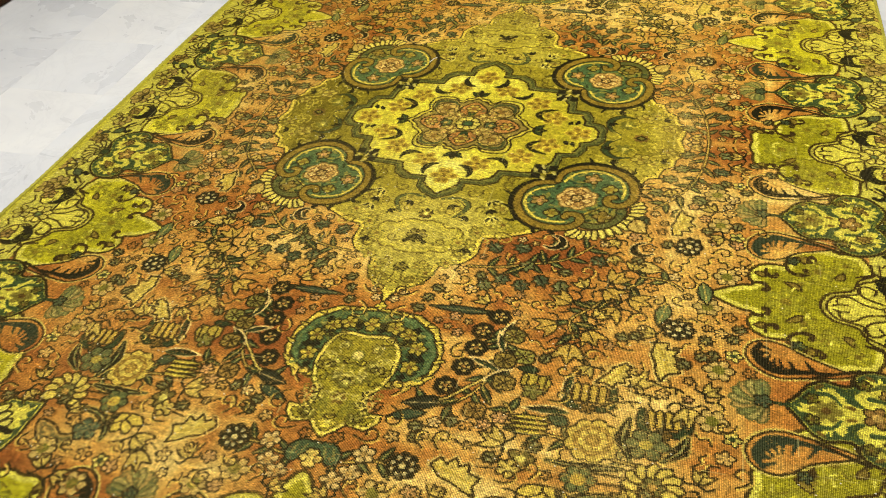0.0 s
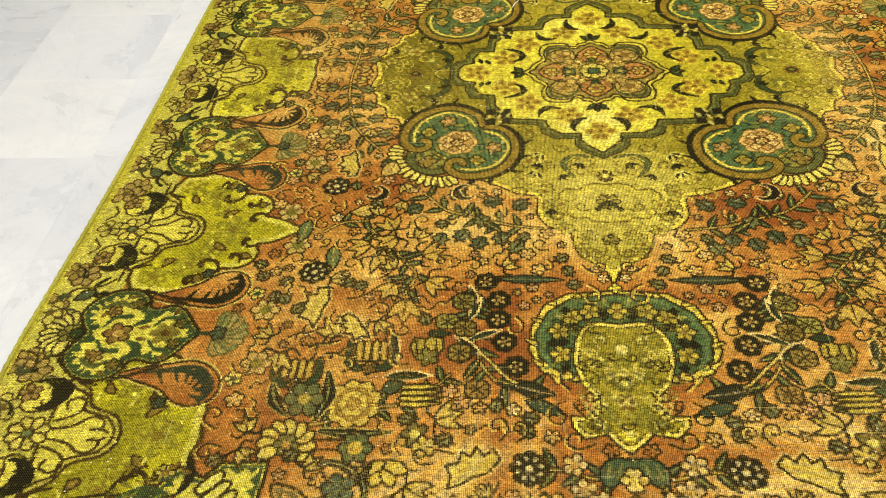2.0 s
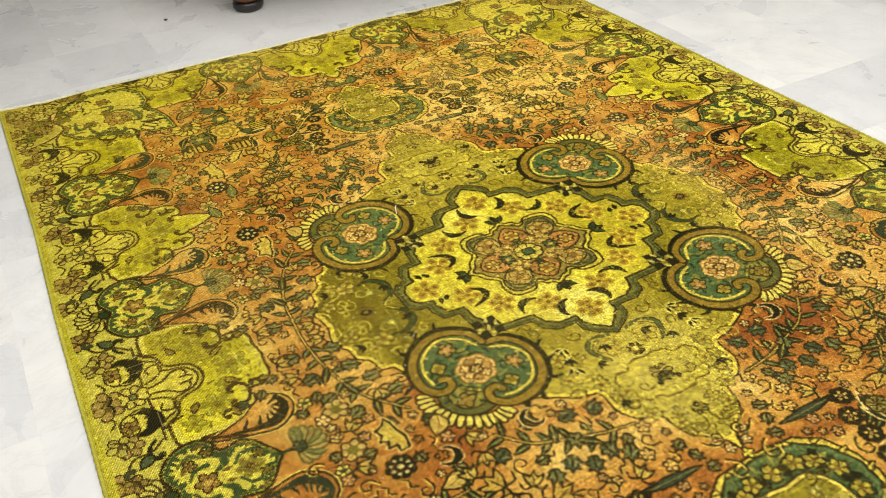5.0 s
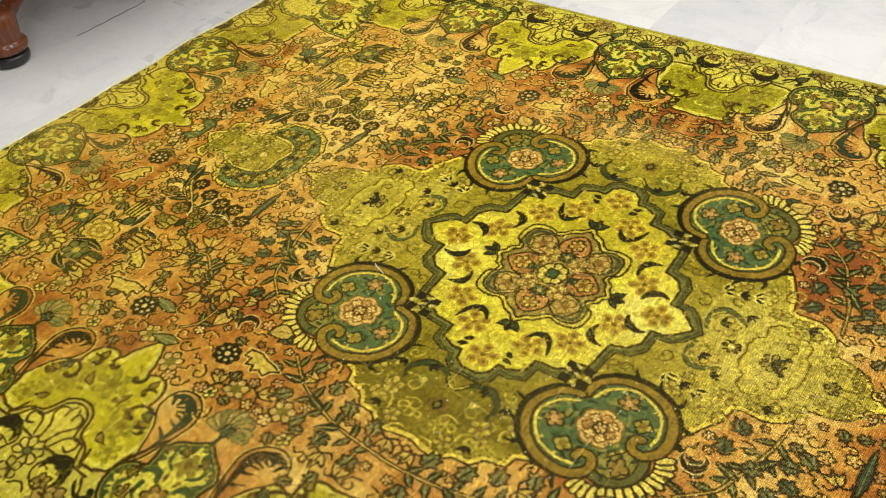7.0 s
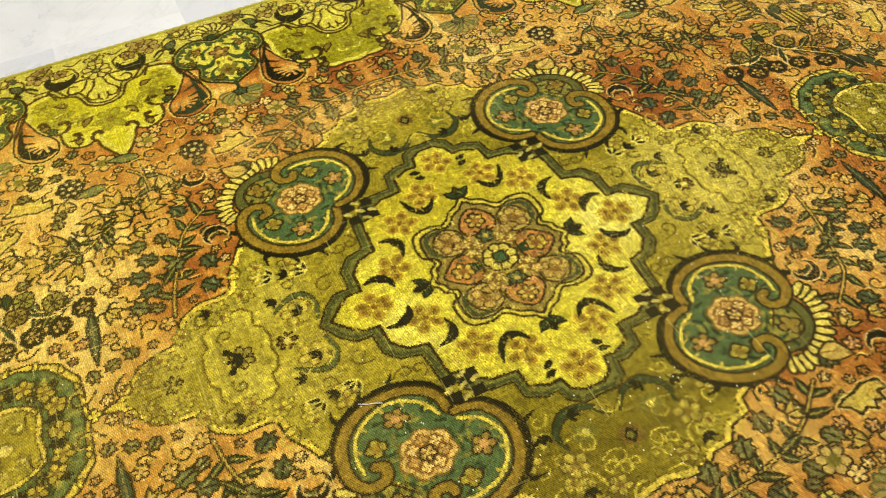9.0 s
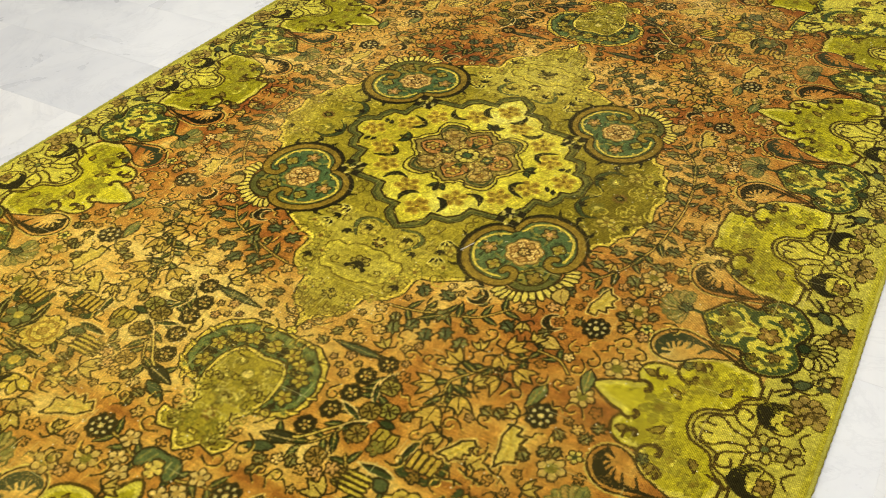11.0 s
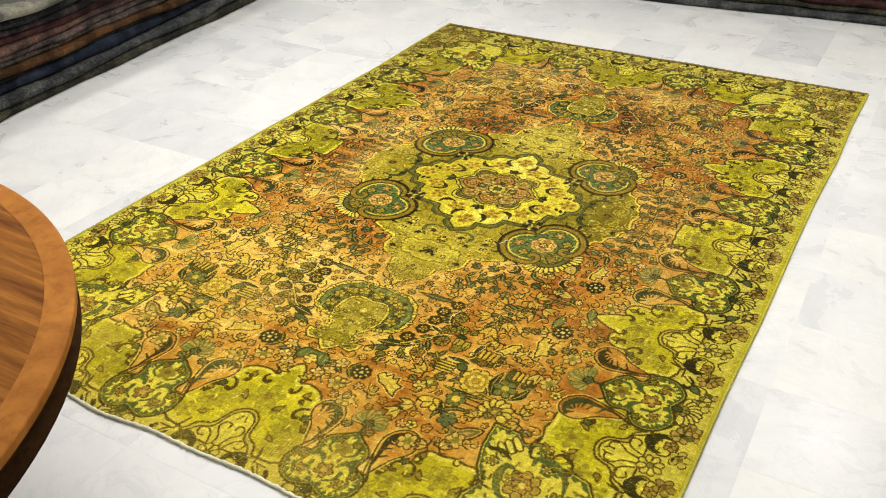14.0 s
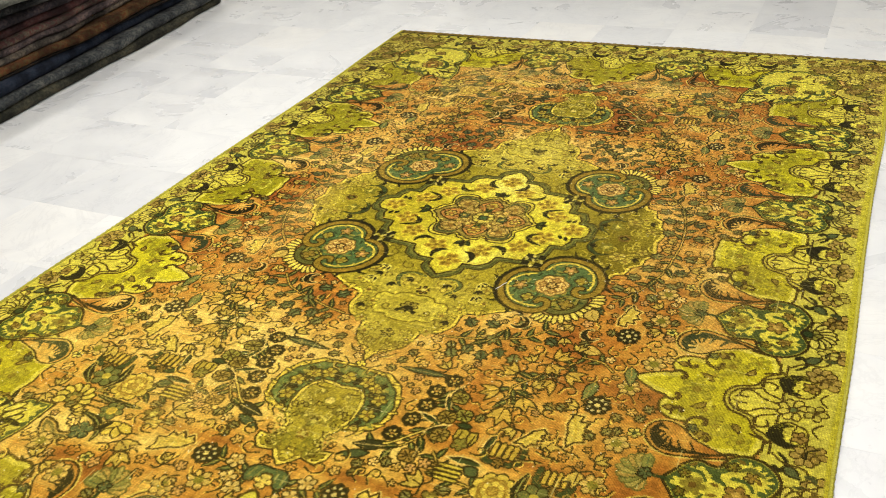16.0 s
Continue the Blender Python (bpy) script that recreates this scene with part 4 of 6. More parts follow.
    for k in range(7):
        a = 0.8976 * k + 0.4
        bloom(x + 0.029 * math.cos(a), y + 0.029 * math.sin(a), 0.014, 4, 0.3, (CREAM, (0.72, 0.56, 0.28))[k % 2], (0.46, 0.30, 0.11), 0.0035)
    bloom(x, y, 0.017, 5, 0.3, (0.76, 0.62, 0.32), BROWN, 0.004)
    # square knot between star and roundel
    q = f([(-0.160, 0.0)])[0]
    for a, b in ((-0.032, 0.0), (0.0, 0.032), (0.0, -0.032), (0.03, 0.0), (-0.012, 0.0)):
        w = 0.013
        c = place(q[0], q[1], ang)([(a, b)])[0]
        shape([(c[0] - w, c[1] - w), (c[0] + w, c[1] - w), (c[0] + w, c[1] + w), (c[0] - w, c[1] + w)], INK, None, reg=R_ROUNDEL)
    for a, b in ((0.0, 0.0), (0.022, 0.02), (0.022, -0.02), (-0.024, 0.014), (-0.024, -0.014)):
        stroke(place(q[0], q[1], ang)([(a - 0.006, b), (a + 0.006, b + 0.003)]), 0.009, 0.010, (0.70, 0.64, 0.30), 1)


roundel(0.392, 0.341, 47)

# ---- pendants beyond the medallion's points ----
def both(half):
    return half + [(-u, v) for u, v in reversed(half) if u > 0]


cap = [(0.0, 0.907), (0.10, 0.911), (0.15, 0.946), (0.178, 1.01), (0.183, 1.07), (0.160, 1.124), (0.121, 1.143), (0.07, 1.151)]
hood = [(0.0, 0.922), (0.088, 0.930), (0.137, 0.974), (0.162, 1.036), (0.154, 1.097), (0.112, 1.133), (0.07, 1.136)]
shield = [(0.0, 0.992), (0.04, 0.986), (0.068, 0.988), (0.088, 1.014), (0.100, 1.043), (0.102, 1.093), (0.087, 1.145), (0.066, 1.172), (0.064, 1.208), (0.078, 1.222), (0.112, 1.220), (0.109, 1.246), (0.086, 1.273), (0.042, 1.264), (0.028, 1.282), (0.0, 1.308)]
cap, hood = [(u * 1.07, v - 0.008) for u, v in cap], [(u * 1.13, v - 0.013) for u, v in hood]
shape(both(cap), (0.80, 0.70, 0.24), BROWN, 0.0055, R_PENDANT)
shape(both(hood), (0.24, 0.35, 0.19), BROWN, 0.005, R_PENDANT, inner=(0.34, 0.42, 0.22), iw=0.006, gap=0.006, teeth=0.008)
hood_rng = np.random.default_rng(19)
for k in range(70):
    t = 0.1 + 1.9 * hood_rng.random()
    r = 0.108 + 0.04 * hood_rng.random()
    u, v = 1.08 * r * math.sin(t), 1.055 - r * 0.93 * math.cos(t)
    stroke([(u, v), (u + 0.012 * math.cos(k), v + 0.012 * math.sin(k))], 0.005, 0.008, ((0.38, 0.43, 0.20), (0.12, 0.17, 0.10), (0.58, 0.54, 0.22), (0.20, 0.30, 0.18))[k % 4], 1)
for u, v in ((0.0, 0.957), (0.061, 0.958), (0.130, 1.013), (0.128, 1.073), (0.10, 0.975)):
    bloom(u, v, 0.024, 5, 0.4, (0.66, 0.58, 0.18), BROWN, 0.004, heart=UMBER, hr=0.25, rot=u * 20)
for u, v in ((0.033, 0.957), (0.096, 1.0), (0.122, 1.042), (0.118, 1.105), (0.145, 1.045), (0.03, 0.972), (0.115, 0.955)):
    bloom(u, v, 0.012, 4, 0.4, INK, None)
for u, v in ((0.085, 0.912), (0.14, 0.935), (0.172, 0.985), (0.184, 1.045), (0.172, 1.10), (0.135, 1.14)):
    stroke([(u, v), (u * 1.09, 0.06 + v * 0.935)], 0.010, 0.003, (0.80, 0.70, 0.24), 1, edge=BROWN)
shape(both(shield), OLIVE, BROWN, 0.0048, R_PENDANT, inner=BROWN, iw=0.0034, gap=0.0095)
shape(both(shield), None, None, inner=(0.82, 0.73, 0.28), iw=0.006, gap=0.0026, teeth=0.004)
dot(0.0, 1.06, 0.016, (0.78, 0.70, 0.34), MOSS)
for u, v, r, c in ((0.0, 1.145, 0.020, (0.48, 0.46, 0.17)), (0.045, 1.085, 0.02, MOSS), (0.04, 1.03, 0.016, MOSS), (0.0, 1.19, 0.02, UMBER), (0.03, 1.13, 0.018, MOSS), (0.0, 1.262, 0.022, (0.80, 0.72, 0.22)), (0.05, 1.245, 0.018, MOSS)):
    bloom(u, v, r, 6, 0.45, c, (0.40, 0.34, 0.1), 0.0034, heart=PALE, hr=0.3)
for k in range(46):
    curl(0.09 * KNOT_RNG.random(), 1.0 + 0.24 * KNOT_RNG.random(), 360 * KNOT_RNG.random(), 0.022 + 0.016 * KNOT_RNG.random(), (MOSS, BROWN, (0.72, 0.66, 0.30))[k % 3], 0.0034)
bloom(0.0, 0.89, 0.016, 4, 0.4, YELLOW, BROWN)


# ---- field: vines, buds and blossoms ----
def rosette(x, y, r=0.037):
    bloom(x, y, r, 8, 0.16, INK, BROWN, 0.004)
    for k in range(8):
        a = math.pi / 4 * k + 0.3
        dot(x + r * 0.6 * math.cos(a), y + r * 0.6 * math.sin(a), r * 0.13, (0.72, 0.66, 0.42))
    dot(x, y, r * 0.2, (0.78, 0.70, 0.40))


def bud(x, y, ang, s=1.0, col=BLUE):
    f = place(x, y, ang, s)
    shape(curve(f([(0.0, 0.0), (0.006, 0.014), (0.012, 0.012), (0.02, 0.024), (0.028, 0.014), (0.042, 0.018), (0.04, 0.006), (0.054, 0.0), (0.04, -0.006), (0.042, -0.018), (0.028, -0.014), (0.02, -0.024), (0.012, -0.012), (0.006, -0.014)]), 2, True), col, BROWN, 0.004)
    stroke(f([(0.006, 0), (0.036, 0)]), 0.005, 0.004, INK, 2)
    stroke(f([(0.02, 0.012), (0.03, 0.004)]), 0.005, 0.003, (0.50, 0.50, 0.30), 1)


def tulip(x, y, ang, s=1.0):
    """Striped yellow tulip with curling sepals."""
    f = place(x, y, ang, s)
    for b in (-0.032, -0.011, 0.011, 0.032):
        shape(f([(0.0, b - 0.009), (0.055, b - 0.01), (0.066, b), (0.055, b + 0.01), (0.0, b + 0.009)]), (0.72, 0.59, 0.20), BROWN, 0.0052)
    for side in (1, -1):
        g = place(x, y, ang, s, side)
        stroke(g([(-0.012, 0.0), (-0.02, 0.035), (0.01, 0.058), (0.06, 0.056)]), 0.008, 0.012, DTEAL, 4, mid=0.018, edge=BROWN)
        stroke(g([(0.06, 0.03), (0.085, 0.04), (0.1, 0.034)]), 0.004, 0.004, BROWN, 3)
    bloom(*f([(-0.02, 0.0)])[0], 0.02 * s, 5, 0.3, UMBER, INK)


def lily(x, y, ang, s=1.0, col=(0.72, 0.61, 0.25)):
    f = place(x, y, ang, s)
    shape(curve(f([(0, 0), (0.015, 0.022), (0.05, 0.034), (0.036, 0.012), (0.062, 0.0), (0.036, -0.012), (0.05, -0.034), (0.015, -0.022)]), 2, True), col, BROWN, 0.0045)
    stroke(f([(0.005, 0), (0.04, 0)]), 0.004, 0.003, BROWN, 2)
    for side in (1, -1):
        g = place(x, y, ang, s, side)
        stroke(g([(0.0, 0.004), (-0.01, 0.03), (0.008, 0.044)]), 0.006, 0.004, INK, 3)


def slash(x, y, ang, ln, col=DTEAL):
    leaf(x, y, ang, ln, ln * 0.24, INK, CREAM, None, 0.003)
    leaf(x + 0.004, y + 0.004, ang, ln * 0.9, ln * 0.12, col)


VINE = (0.72, 0.60, 0.24)
stems = [[(0.17, 0.69), (0.25, 0.675), (0.312, 0.653), (0.37, 0.635), (0.413, 0.614), (0.47, 0.551)],
         [(0.616, 0.656), (0.575, 0.70), (0.536, 0.743), (0.49, 0.80), (0.457, 0.845), (0.475, 0.906)],
         [(0.735, 0.0), (0.725, 0.12), (0.70, 0.22), (0.66, 0.30), (0.60, 0.37)],
         [(0.30, 0.85), (0.325, 0.93), (0.32, 1.01), (0.30, 1.09), (0.245, 1.155), (0.17, 1.165)],
         [(0.66, 1.25), (0.60, 1.24), (0.52, 1.21), (0.42, 1.19), (0.36, 1.13)],
         [(0.70, 0.69), (0.66, 0.66), (0.60, 0.655)],
         [(0.0, 1.33), (0.06, 1.36), (0.11, 1.345), (0.15, 1.34)]]
for s in stems:
    q = curve(s, 6)
    run = 0.0
    for k in range(1, len(q)):
        dx, dy = q[k][0] - q[k - 1][0], q[k][1] - q[k - 1][1]
        run += math.hypot(dx, dy)
        if run > 0.046:
            run = 0.0
            a = math.degrees(math.atan2(dy, dx))
            for side in (1, -1):
                leaf(q[k][0], q[k][1], a + side * (48 + 9 * (k % 3)), 0.052 - 0.004 * (k % 4), 0.017, (0.22, 0.29, 0.16) if (k + side) % 3 else DTEAL, INK, (0.60, 0.56, 0.24), 0.004)
    stroke(s, 0.005, 0.004, VINE, 5, edge=BROWN)
for x, y, a in ((0.327, 0.639, 120), (0.314, 0.595, 200), (0.217, 0.733, 60), (0.31, 0.716, 70), (0.41, 0.703, 80), (0.237, 0.617, 230), (0.4, 0.575, 220), (0.47, 0.60, 30), (0.35, 0.69, 60), (0.27, 0.70, 100),
                (0.765, 0.06, 20), (0.70, 0.07, 160), (0.75, 0.15, 20), (0.685, 0.15, 160), (0.74, 0.23, 30), (0.655, 0.22, 180), (0.70, 0.30, 40), (0.62, 0.30, 200), (0.655, 0.37, 60), (0.585, 0.41, 120)):
    bud(x, y, a, 1.0, BLUE if (x * 50) % 2 > 1.0 else (0.40, 0.42, 0.22))
for x, y, a, b in ((0.312, 0.66, 140, 40), (0.36, 0.645, 250, 0), (0.54, 0.75, 120, 0), (0.50, 0.79, 200, 0), (0.58, 0.70, 60, 0), (0.47, 0.85, 10, 0), (0.72, 0.14, 60, 0), (0.705, 0.21, 110, 0), (0.66, 0.30, 80, 0),
                   (0.32, 0.98, 20, 0), (0.325, 0.93, 150, 0), (0.30, 1.09, 60, 0), (0.26, 1.14, 160, 0), (0.30, 0.87, 200, 0)):
    leaf(x, y, a, 0.06, 0.02, DTEAL, INK, VINE, 0.0035)
for x, y, a, s in ((0.52, 0.715, 40, 1), (0.56, 0.78, 120, 1), (0.45, 0.78, 200, 1), (0.50, 0.87, 60, 1), (0.43, 0.86, 150, 1), (0.47, 0.92, 90, 1.2), (0.58, 0.74, 20, 1), (0.53, 0.69, 300, 1)):
    lily(x, y, a, s, (0.72, 0.58, 0.22))
for u, v in ((0.263, 0.922), (0.262, 0.980), (0.248, 1.042), (0.222, 1.106), (0.293, 0.866)):
    bloom(u, v, 0.027, 7, 0.14, INK, BROWN, 0.003)
    for j in range(5):
        dot(u + 0.0115 * math.cos(1.257 * j), v + 0.0115 * math.sin(1.257 * j), 0.0042, (0.72, 0.60, 0.28))
    dot(u, v, 0.005, (0.62, 0.44, 0.18))
leaf(0.265, 0.857, 178, 0.15, 0.026, (0.19, 0.25, 0.17), INK, (0.52, 0.50, 0.26), 0.005)
stroke([(0.355, 1.01), (0.315, 1.055), (0.275, 1.095), (0.225, 1.145), (0.15, 1.17)], 0.005, 0.005, (0.80, 0.70, 0.30), 5, edge=BROWN)
for x, y, a, ln in ((0.325, 1.035, 200, 0.075), (0.30, 1.075, 320, 0.075), (0.325, 0.98, 250, 0.07), (0.31, 0.93, 290, 0.06)):
    slash(x, y, a, ln)
leaf(0.225, 1.155, 168, 0.085, 0.036, (0.11, 0.13, 0.09), INK, CREAM, 0.004)
leaf(0.20, 1.19, 160, 0.085, 0.030, (0.20, 0.27, 0.17), INK, None, 0.004)
for u, v in ((0.70, 0.520), (0.70, 0.832), (0.190, 1.340)):
    rosette(u, v)


def brown_square(x, y, w, h, col):
    """Small four-lobed block of the field, drawn with a dark cross."""
    bloom(x, y, w, 4, 0.16, col, BROWN, 0.0055, rot=0.785, stretch=h / w)
    for a in (45, 135, 225, 315):
        stroke([(x, y), (x + 0.7 * w * math.cos(radians(a)), y + 0.7 * h * math.sin(radians(a)))], 0.005, 0.004, BROWN, 1)


for x, y, c in ((0.345, 1.072, (0.56, 0.46, 0.18)), (0.300, 1.163, (0.57, 0.43, 0.17)), (0.340, 0.925, (0.52, 0.47, 0.18)), (0.375, 0.985, (0.54, 0.52, 0.20)), (0.335, 1.005, (0.52, 0.43, 0.16))):
    brown_square(x, y, 0.028, 0.025, c)
# two striped tulips over a pair of dark blades
for x, y, a, s in ((0.532, 1.092, 270, 0.86), (0.690, 1.138, 268, 0.8)):
    tulip(x, y, a, s)
slash(0.488, 1.012, 100, 0.082)
shape([(0.382, 1.034), (0.404, 1.028), (0.418, 1.036), (0.440, 1.032), (0.448, 1.058), (0.436, 1.088), (0.392, 1.086), (0.380, 1.062)], (0.66, 0.57, 0.18), BROWN, 0.0055)
for a in (0.396, 0.418, 0.436):
    stroke([(a, 1.040), (a - 0.004, 1.082)], 0.005, 0.005, BROWN, 1)
bloom(0.410, 1.084, 0.024, 5, 0.35, (0.44, 0.42, 0.16), BROWN, 0.004)
leaf(0.415, 1.02, 180, 0.05, 0.022, DTEAL, INK)
slash(0.495, 1.128, 178, 0.10)
for k in range(4):
    shape(curve([(0.455, 1.152 + 0.014 * k), (0.40, 1.153 + 0.014 * k), (0.372, 1.162 + 0.013 * k), (0.40, 1.164 + 0.014 * k), (0.455, 1.163 + 0.014 * k)], 2, True), (0.76, 0.67, 0.21), BROWN, 0.0045)
leaf(0.50, 1.165, 200, 0.05, 0.034, (0.22, 0.29, 0.17), INK)
# large yellow flower between its dark leaves
bloom(0.555, 1.198, 0.060, 9, 0.14, (0.76, 0.65, 0.24), BROWN, 0.004, heart=(0.74, 0.63, 0.22), hr=0.75)
for r, c in ((0.040, (0.68, 0.56, 0.20)), (0.033, (0.78, 0.68, 0.26)), (0.014, (0.70, 0.57, 0.20))):
    bloom(0.555, 1.198, r, 7, 0.10, c, (0.52, 0.38, 0.12), 0.0035, rot=r * 50)
for pts, wd in (([(0.735, 1.155), (0.722, 1.195), (0.692, 1.228)], 0.032), ([(0.620, 1.122), (0.612, 1.18), (0.632, 1.236)], 0.034), ([(0.618, 1.262), (0.55, 1.270), (0.470, 1.266)], 0.024), ([(0.622, 1.330), (0.556, 1.342), (0.514, 1.378), (0.508, 1.415)], 0.026)):
    stroke(pts, 0.008, 0.006, INK, 5, mid=wd, edge=(0.70, 0.60, 0.26))
    stroke(pts, 0.002, 0.002, (0.52, 0.52, 0.26), 5, mid=0.005)
bloom(0.660, 1.188, 0.044, 6, 0.3, (0.34, 0.37, 0.19), INK, 0.005, heart=(0.66, 0.58, 0.2), hr=0.3)
# ring of yellow petals round a brown heart
for k in range(9):
    h = place(0.680, 1.296, 150 + 30 * k)
    shape(curve(h([(0.022, -0.010), (0.046, -0.015), (0.062, 0.0), (0.046, 0.015), (0.022, 0.010)]), 3, True), (0.76, 0.67, 0.25), BROWN, 0.0052)
bloom(0.680, 1.296, 0.026, 6, 0.3, (0.42, 0.40, 0.17), BROWN, 0.0045, heart=(0.66, 0.50, 0.20), hr=0.35)
for v in (1.283, 1.305):
    stroke([(0.625, v), (0.565, v)], 0.006, 0.006, BROWN, 1)
bloom(0.538, 1.302, 0.036, 6, 0.25, (0.33, 0.38, 0.19), INK, 0.0045, heart=(0.74, 0.62, 0.20), hr=0.42)
for k, a in enumerate((70, 115, 160, 25)):
    h = place(0.478, 1.336, a)
    shape(curve(h([(0.0, -0.007), (0.035, -0.015), (0.055, 0.0), (0.035, 0.015), (0.0, 0.007)]), 3, True), (0.77, 0.66, 0.22), BROWN, 0.005)
leaf(0.498, 1.33, 60, 0.07, 0.018, INK, None)
bloom(0.420, 1.272, 0.030, 5, 0.35, (0.44, 0.38, 0.15), BROWN, 0.005, heart=PALE, hr=0.35)
bloom(0.398, 1.300, 0.026, 5, 0.4, (0.72, 0.62, 0.25), BROWN, 0.005)
for v in (1.285, 1.305):
    stroke([(0.375, v), (0.335, v + 0.006)], 0.005, 0.004, BROWN, 1)
# ring-shaped bud below the curling leaf
shape(curve([(0.690, 1.385), (0.672, 1.430), (0.625, 1.458), (0.580, 1.440), (0.570, 1.405), (0.612, 1.416), (0.645, 1.392)], 3, True), (0.70, 0.55, 0.24), BROWN, 0.007, inner=(0.36, 0.33, 0.16), iw=0.008, gap=0.008, teeth=0.004)
bloom(0.560, 1.392, 0.034, 5, 0.3, (0.25, 0.33, 0.22), INK, 0.005)
for x, y, a in ((0.735, 1.07, 90), (0.43, 1.385, 150), (0.38, 1.24, 200), (0.40, 1.42, 120), (0.62, 1.03, 300)):
    lily(x, y, a, 1.0)
# branched hooks above the tulips
for x, y, a in ((0.690, 1.015, 15), (0.640, 1.045, 10), (0.600, 1.075, 350), (0.570, 1.00, 40)):
    f = place(x, y, a, 0.05)
    for c, d, w in (((0.80, 0.68, 0.30), 0.07, 0.0055), (BROWN, 0.0, 0.0055)):
        stroke(f([(0.7, 0.1 + d), (0.3, d), (-0.1, 0.08 + d), (-0.6, -0.02 + d)]), w, w, c, 4)
        stroke(f([(0.1, d), (-0.05, -0.32 + d), (-0.3, -0.4 + d)]), w, w, c, 4)
        stroke(f([(0.35, d), (0.42, 0.3 + d)]), w, w, c, 2)
# pale serrated leaves beside the rosettes, cut like wings
for x, y, a, s, fl in ((0.655, 0.885, 60, 1.0, 1), (0.655, 0.475, 300, 0.9, -1), (0.245, 1.322, 12, 1.0, 1), (0.600, 0.962, 110, 0.75, 1)):
    g = place(x, y, a, s, fl)
    shape(g([(0.0, 0.0), (0.012, -0.024), (0.03, -0.012), (0.042, -0.034), (0.056, -0.016), (0.072, -0.030), (0.08, -0.008), (0.105, -0.006), (0.1, 0.02), (0.112, 0.042), (0.085, 0.038), (0.06, 0.028), (0.03, 0.024)]), (0.76, 0.66, 0.27), BROWN, 0.0058, halo=(0.80, 0.68, 0.34))
    stroke(g([(0.012, 0.002), (0.05, 0.004), (0.09, 0.016)]), 0.005, 0.004, (0.70, 0.58, 0.16), 3)
for x, y, a, ln, w in ((0.555, 0.42, 60, 0.07, 0.05), (0.585, 0.60, 20, 0.07, 0.045)):
    leaf(x, y, a, ln, w, (0.74, 0.62, 0.28), BROWN, UMBER, 0.005, 0.008)
# ringed blossoms near the border, one beside each arm
for x, y in ((0.80, 0.62), (0.76, 0.74), (0.775, 0.42), (0.76, 0.28), (0.79, 0.95), (0.78, 1.10), (0.63, 1.46), (0.50, 1.53), (0.22, 1.47), (0.15, 1.42)):
    bloom(x, y, 0.034, 6, 0.3, (0.72, 0.60, 0.30), BROWN, 0.004, heart=MOSS, hr=0.4)
# green two-lobed tulip on the middle line
shape(curve(both([(0.0, 1.318), (0.034, 1.316), (0.058, 1.336), (0.060, 1.362), (0.044, 1.378), (0.026, 1.366), (0.014, 1.348), (0.0, 1.344)]), 2, True), (0.25, 0.34, 0.20), INK, 0.005)
for u in (0.020, 0.040):
    stroke([(u, 1.330), (u + 0.008, 1.358)], 0.006, 0.006, (0.46, 0.46, 0.22), 1)
bloom(0.0, 1.362, 0.026, 5, 0.35, (0.78, 0.68, 0.30), BROWN, 0.005)
for u, v in ((0.105, 1.330), (0.090, 1.385), (0.060, 1.410)):
    bloom(u, v, 0.026, 5, 0.35, (0.76, 0.64, 0.36), BROWN, 0.005, heart=(0.66, 0.52, 0.24), hr=0.3, rot=u * 30)
for u, v, a in ((0.595, 0.545, 330), (0.36, 0.55, 200)):
    crescent(u, v, a, 0.026, INK, 0.4, CREAM)
for u, v, a in ((0.67, 0.745, 100), (0.745, 0.65, 80)):
    leaf(u, v, a, 0.085, 0.036, (0.36, 0.42, 0.22), INK, VINE)

# small outlined blossoms, hooks and leaves that fill what is left of the ground
spots = []
for k in range(20000):
    u, v = 0.90 * KNOT_RNG.random(), 1.56 * KNOT_RNG.random()
    i, j = int(v / PX), int(u / PX)
    if REG[i, j] != R_FIELD or BUSY[max(i - 6, 0):i + 7:3, max(j - 6, 0):j + 7:3].any():
        continue
    if any((u - a) ** 2 + (v - b) ** 2 < 0.031 ** 2 for a, b in spots):
        continue
    spots.append((u, v))
    r = KNOT_RNG.random()
    ang = 360 * KNOT_RNG.random()
    if r < 0.34:
        bloom(u, v, 0.011 + 0.009 * KNOT_RNG.random(), 5, 0.35, FIELD if KNOT_RNG.random() < 0.4 else ((0.84, 0.70, 0.40), (0.78, 0.62, 0.30), PINK)[int(3 * KNOT_RNG.random())], BROWN, 0.0042, ang)
    elif r < 0.66:
        sz = 0.034 + 0.022 * KNOT_RNG.random()
        curl(u + 0.0045, v + 0.003, ang, sz, (0.80, 0.66, 0.26), 0.0046, 1 if r < 0.5 else -1)
        curl(u, v, ang, sz, BROWN, 0.0048, 1 if r < 0.5 else -1)
    elif r < 0.80:
        bud(u, v, ang, 0.72, (0.46, 0.43, 0.21))
    elif r < 0.92:
        f = place(u, v, ang, 0.028)
        stroke(f([(-0.5, 0.15), (0.0, 0.5), (0.4, 0.15), (0.9, 0.4)]), 0.0045, 0.004, (0.80, 0.68, 0.28), 3)
        stroke(f([(-0.6, 0.0), (-0.1, 0.35), (0.3, 0.0), (0.8, 0.25)]), 0.0048, 0.004, BROWN, 3)
    else:
        lily(u, v, ang, 0.7)


# ---- the woven rug itself ----
RUG_W, RUG_E, RUG_S, RUG_N = -1.254, 1.332, -2.045, 1.922
KNOT_X, KNOT_Y = 0.0034, 0.0026


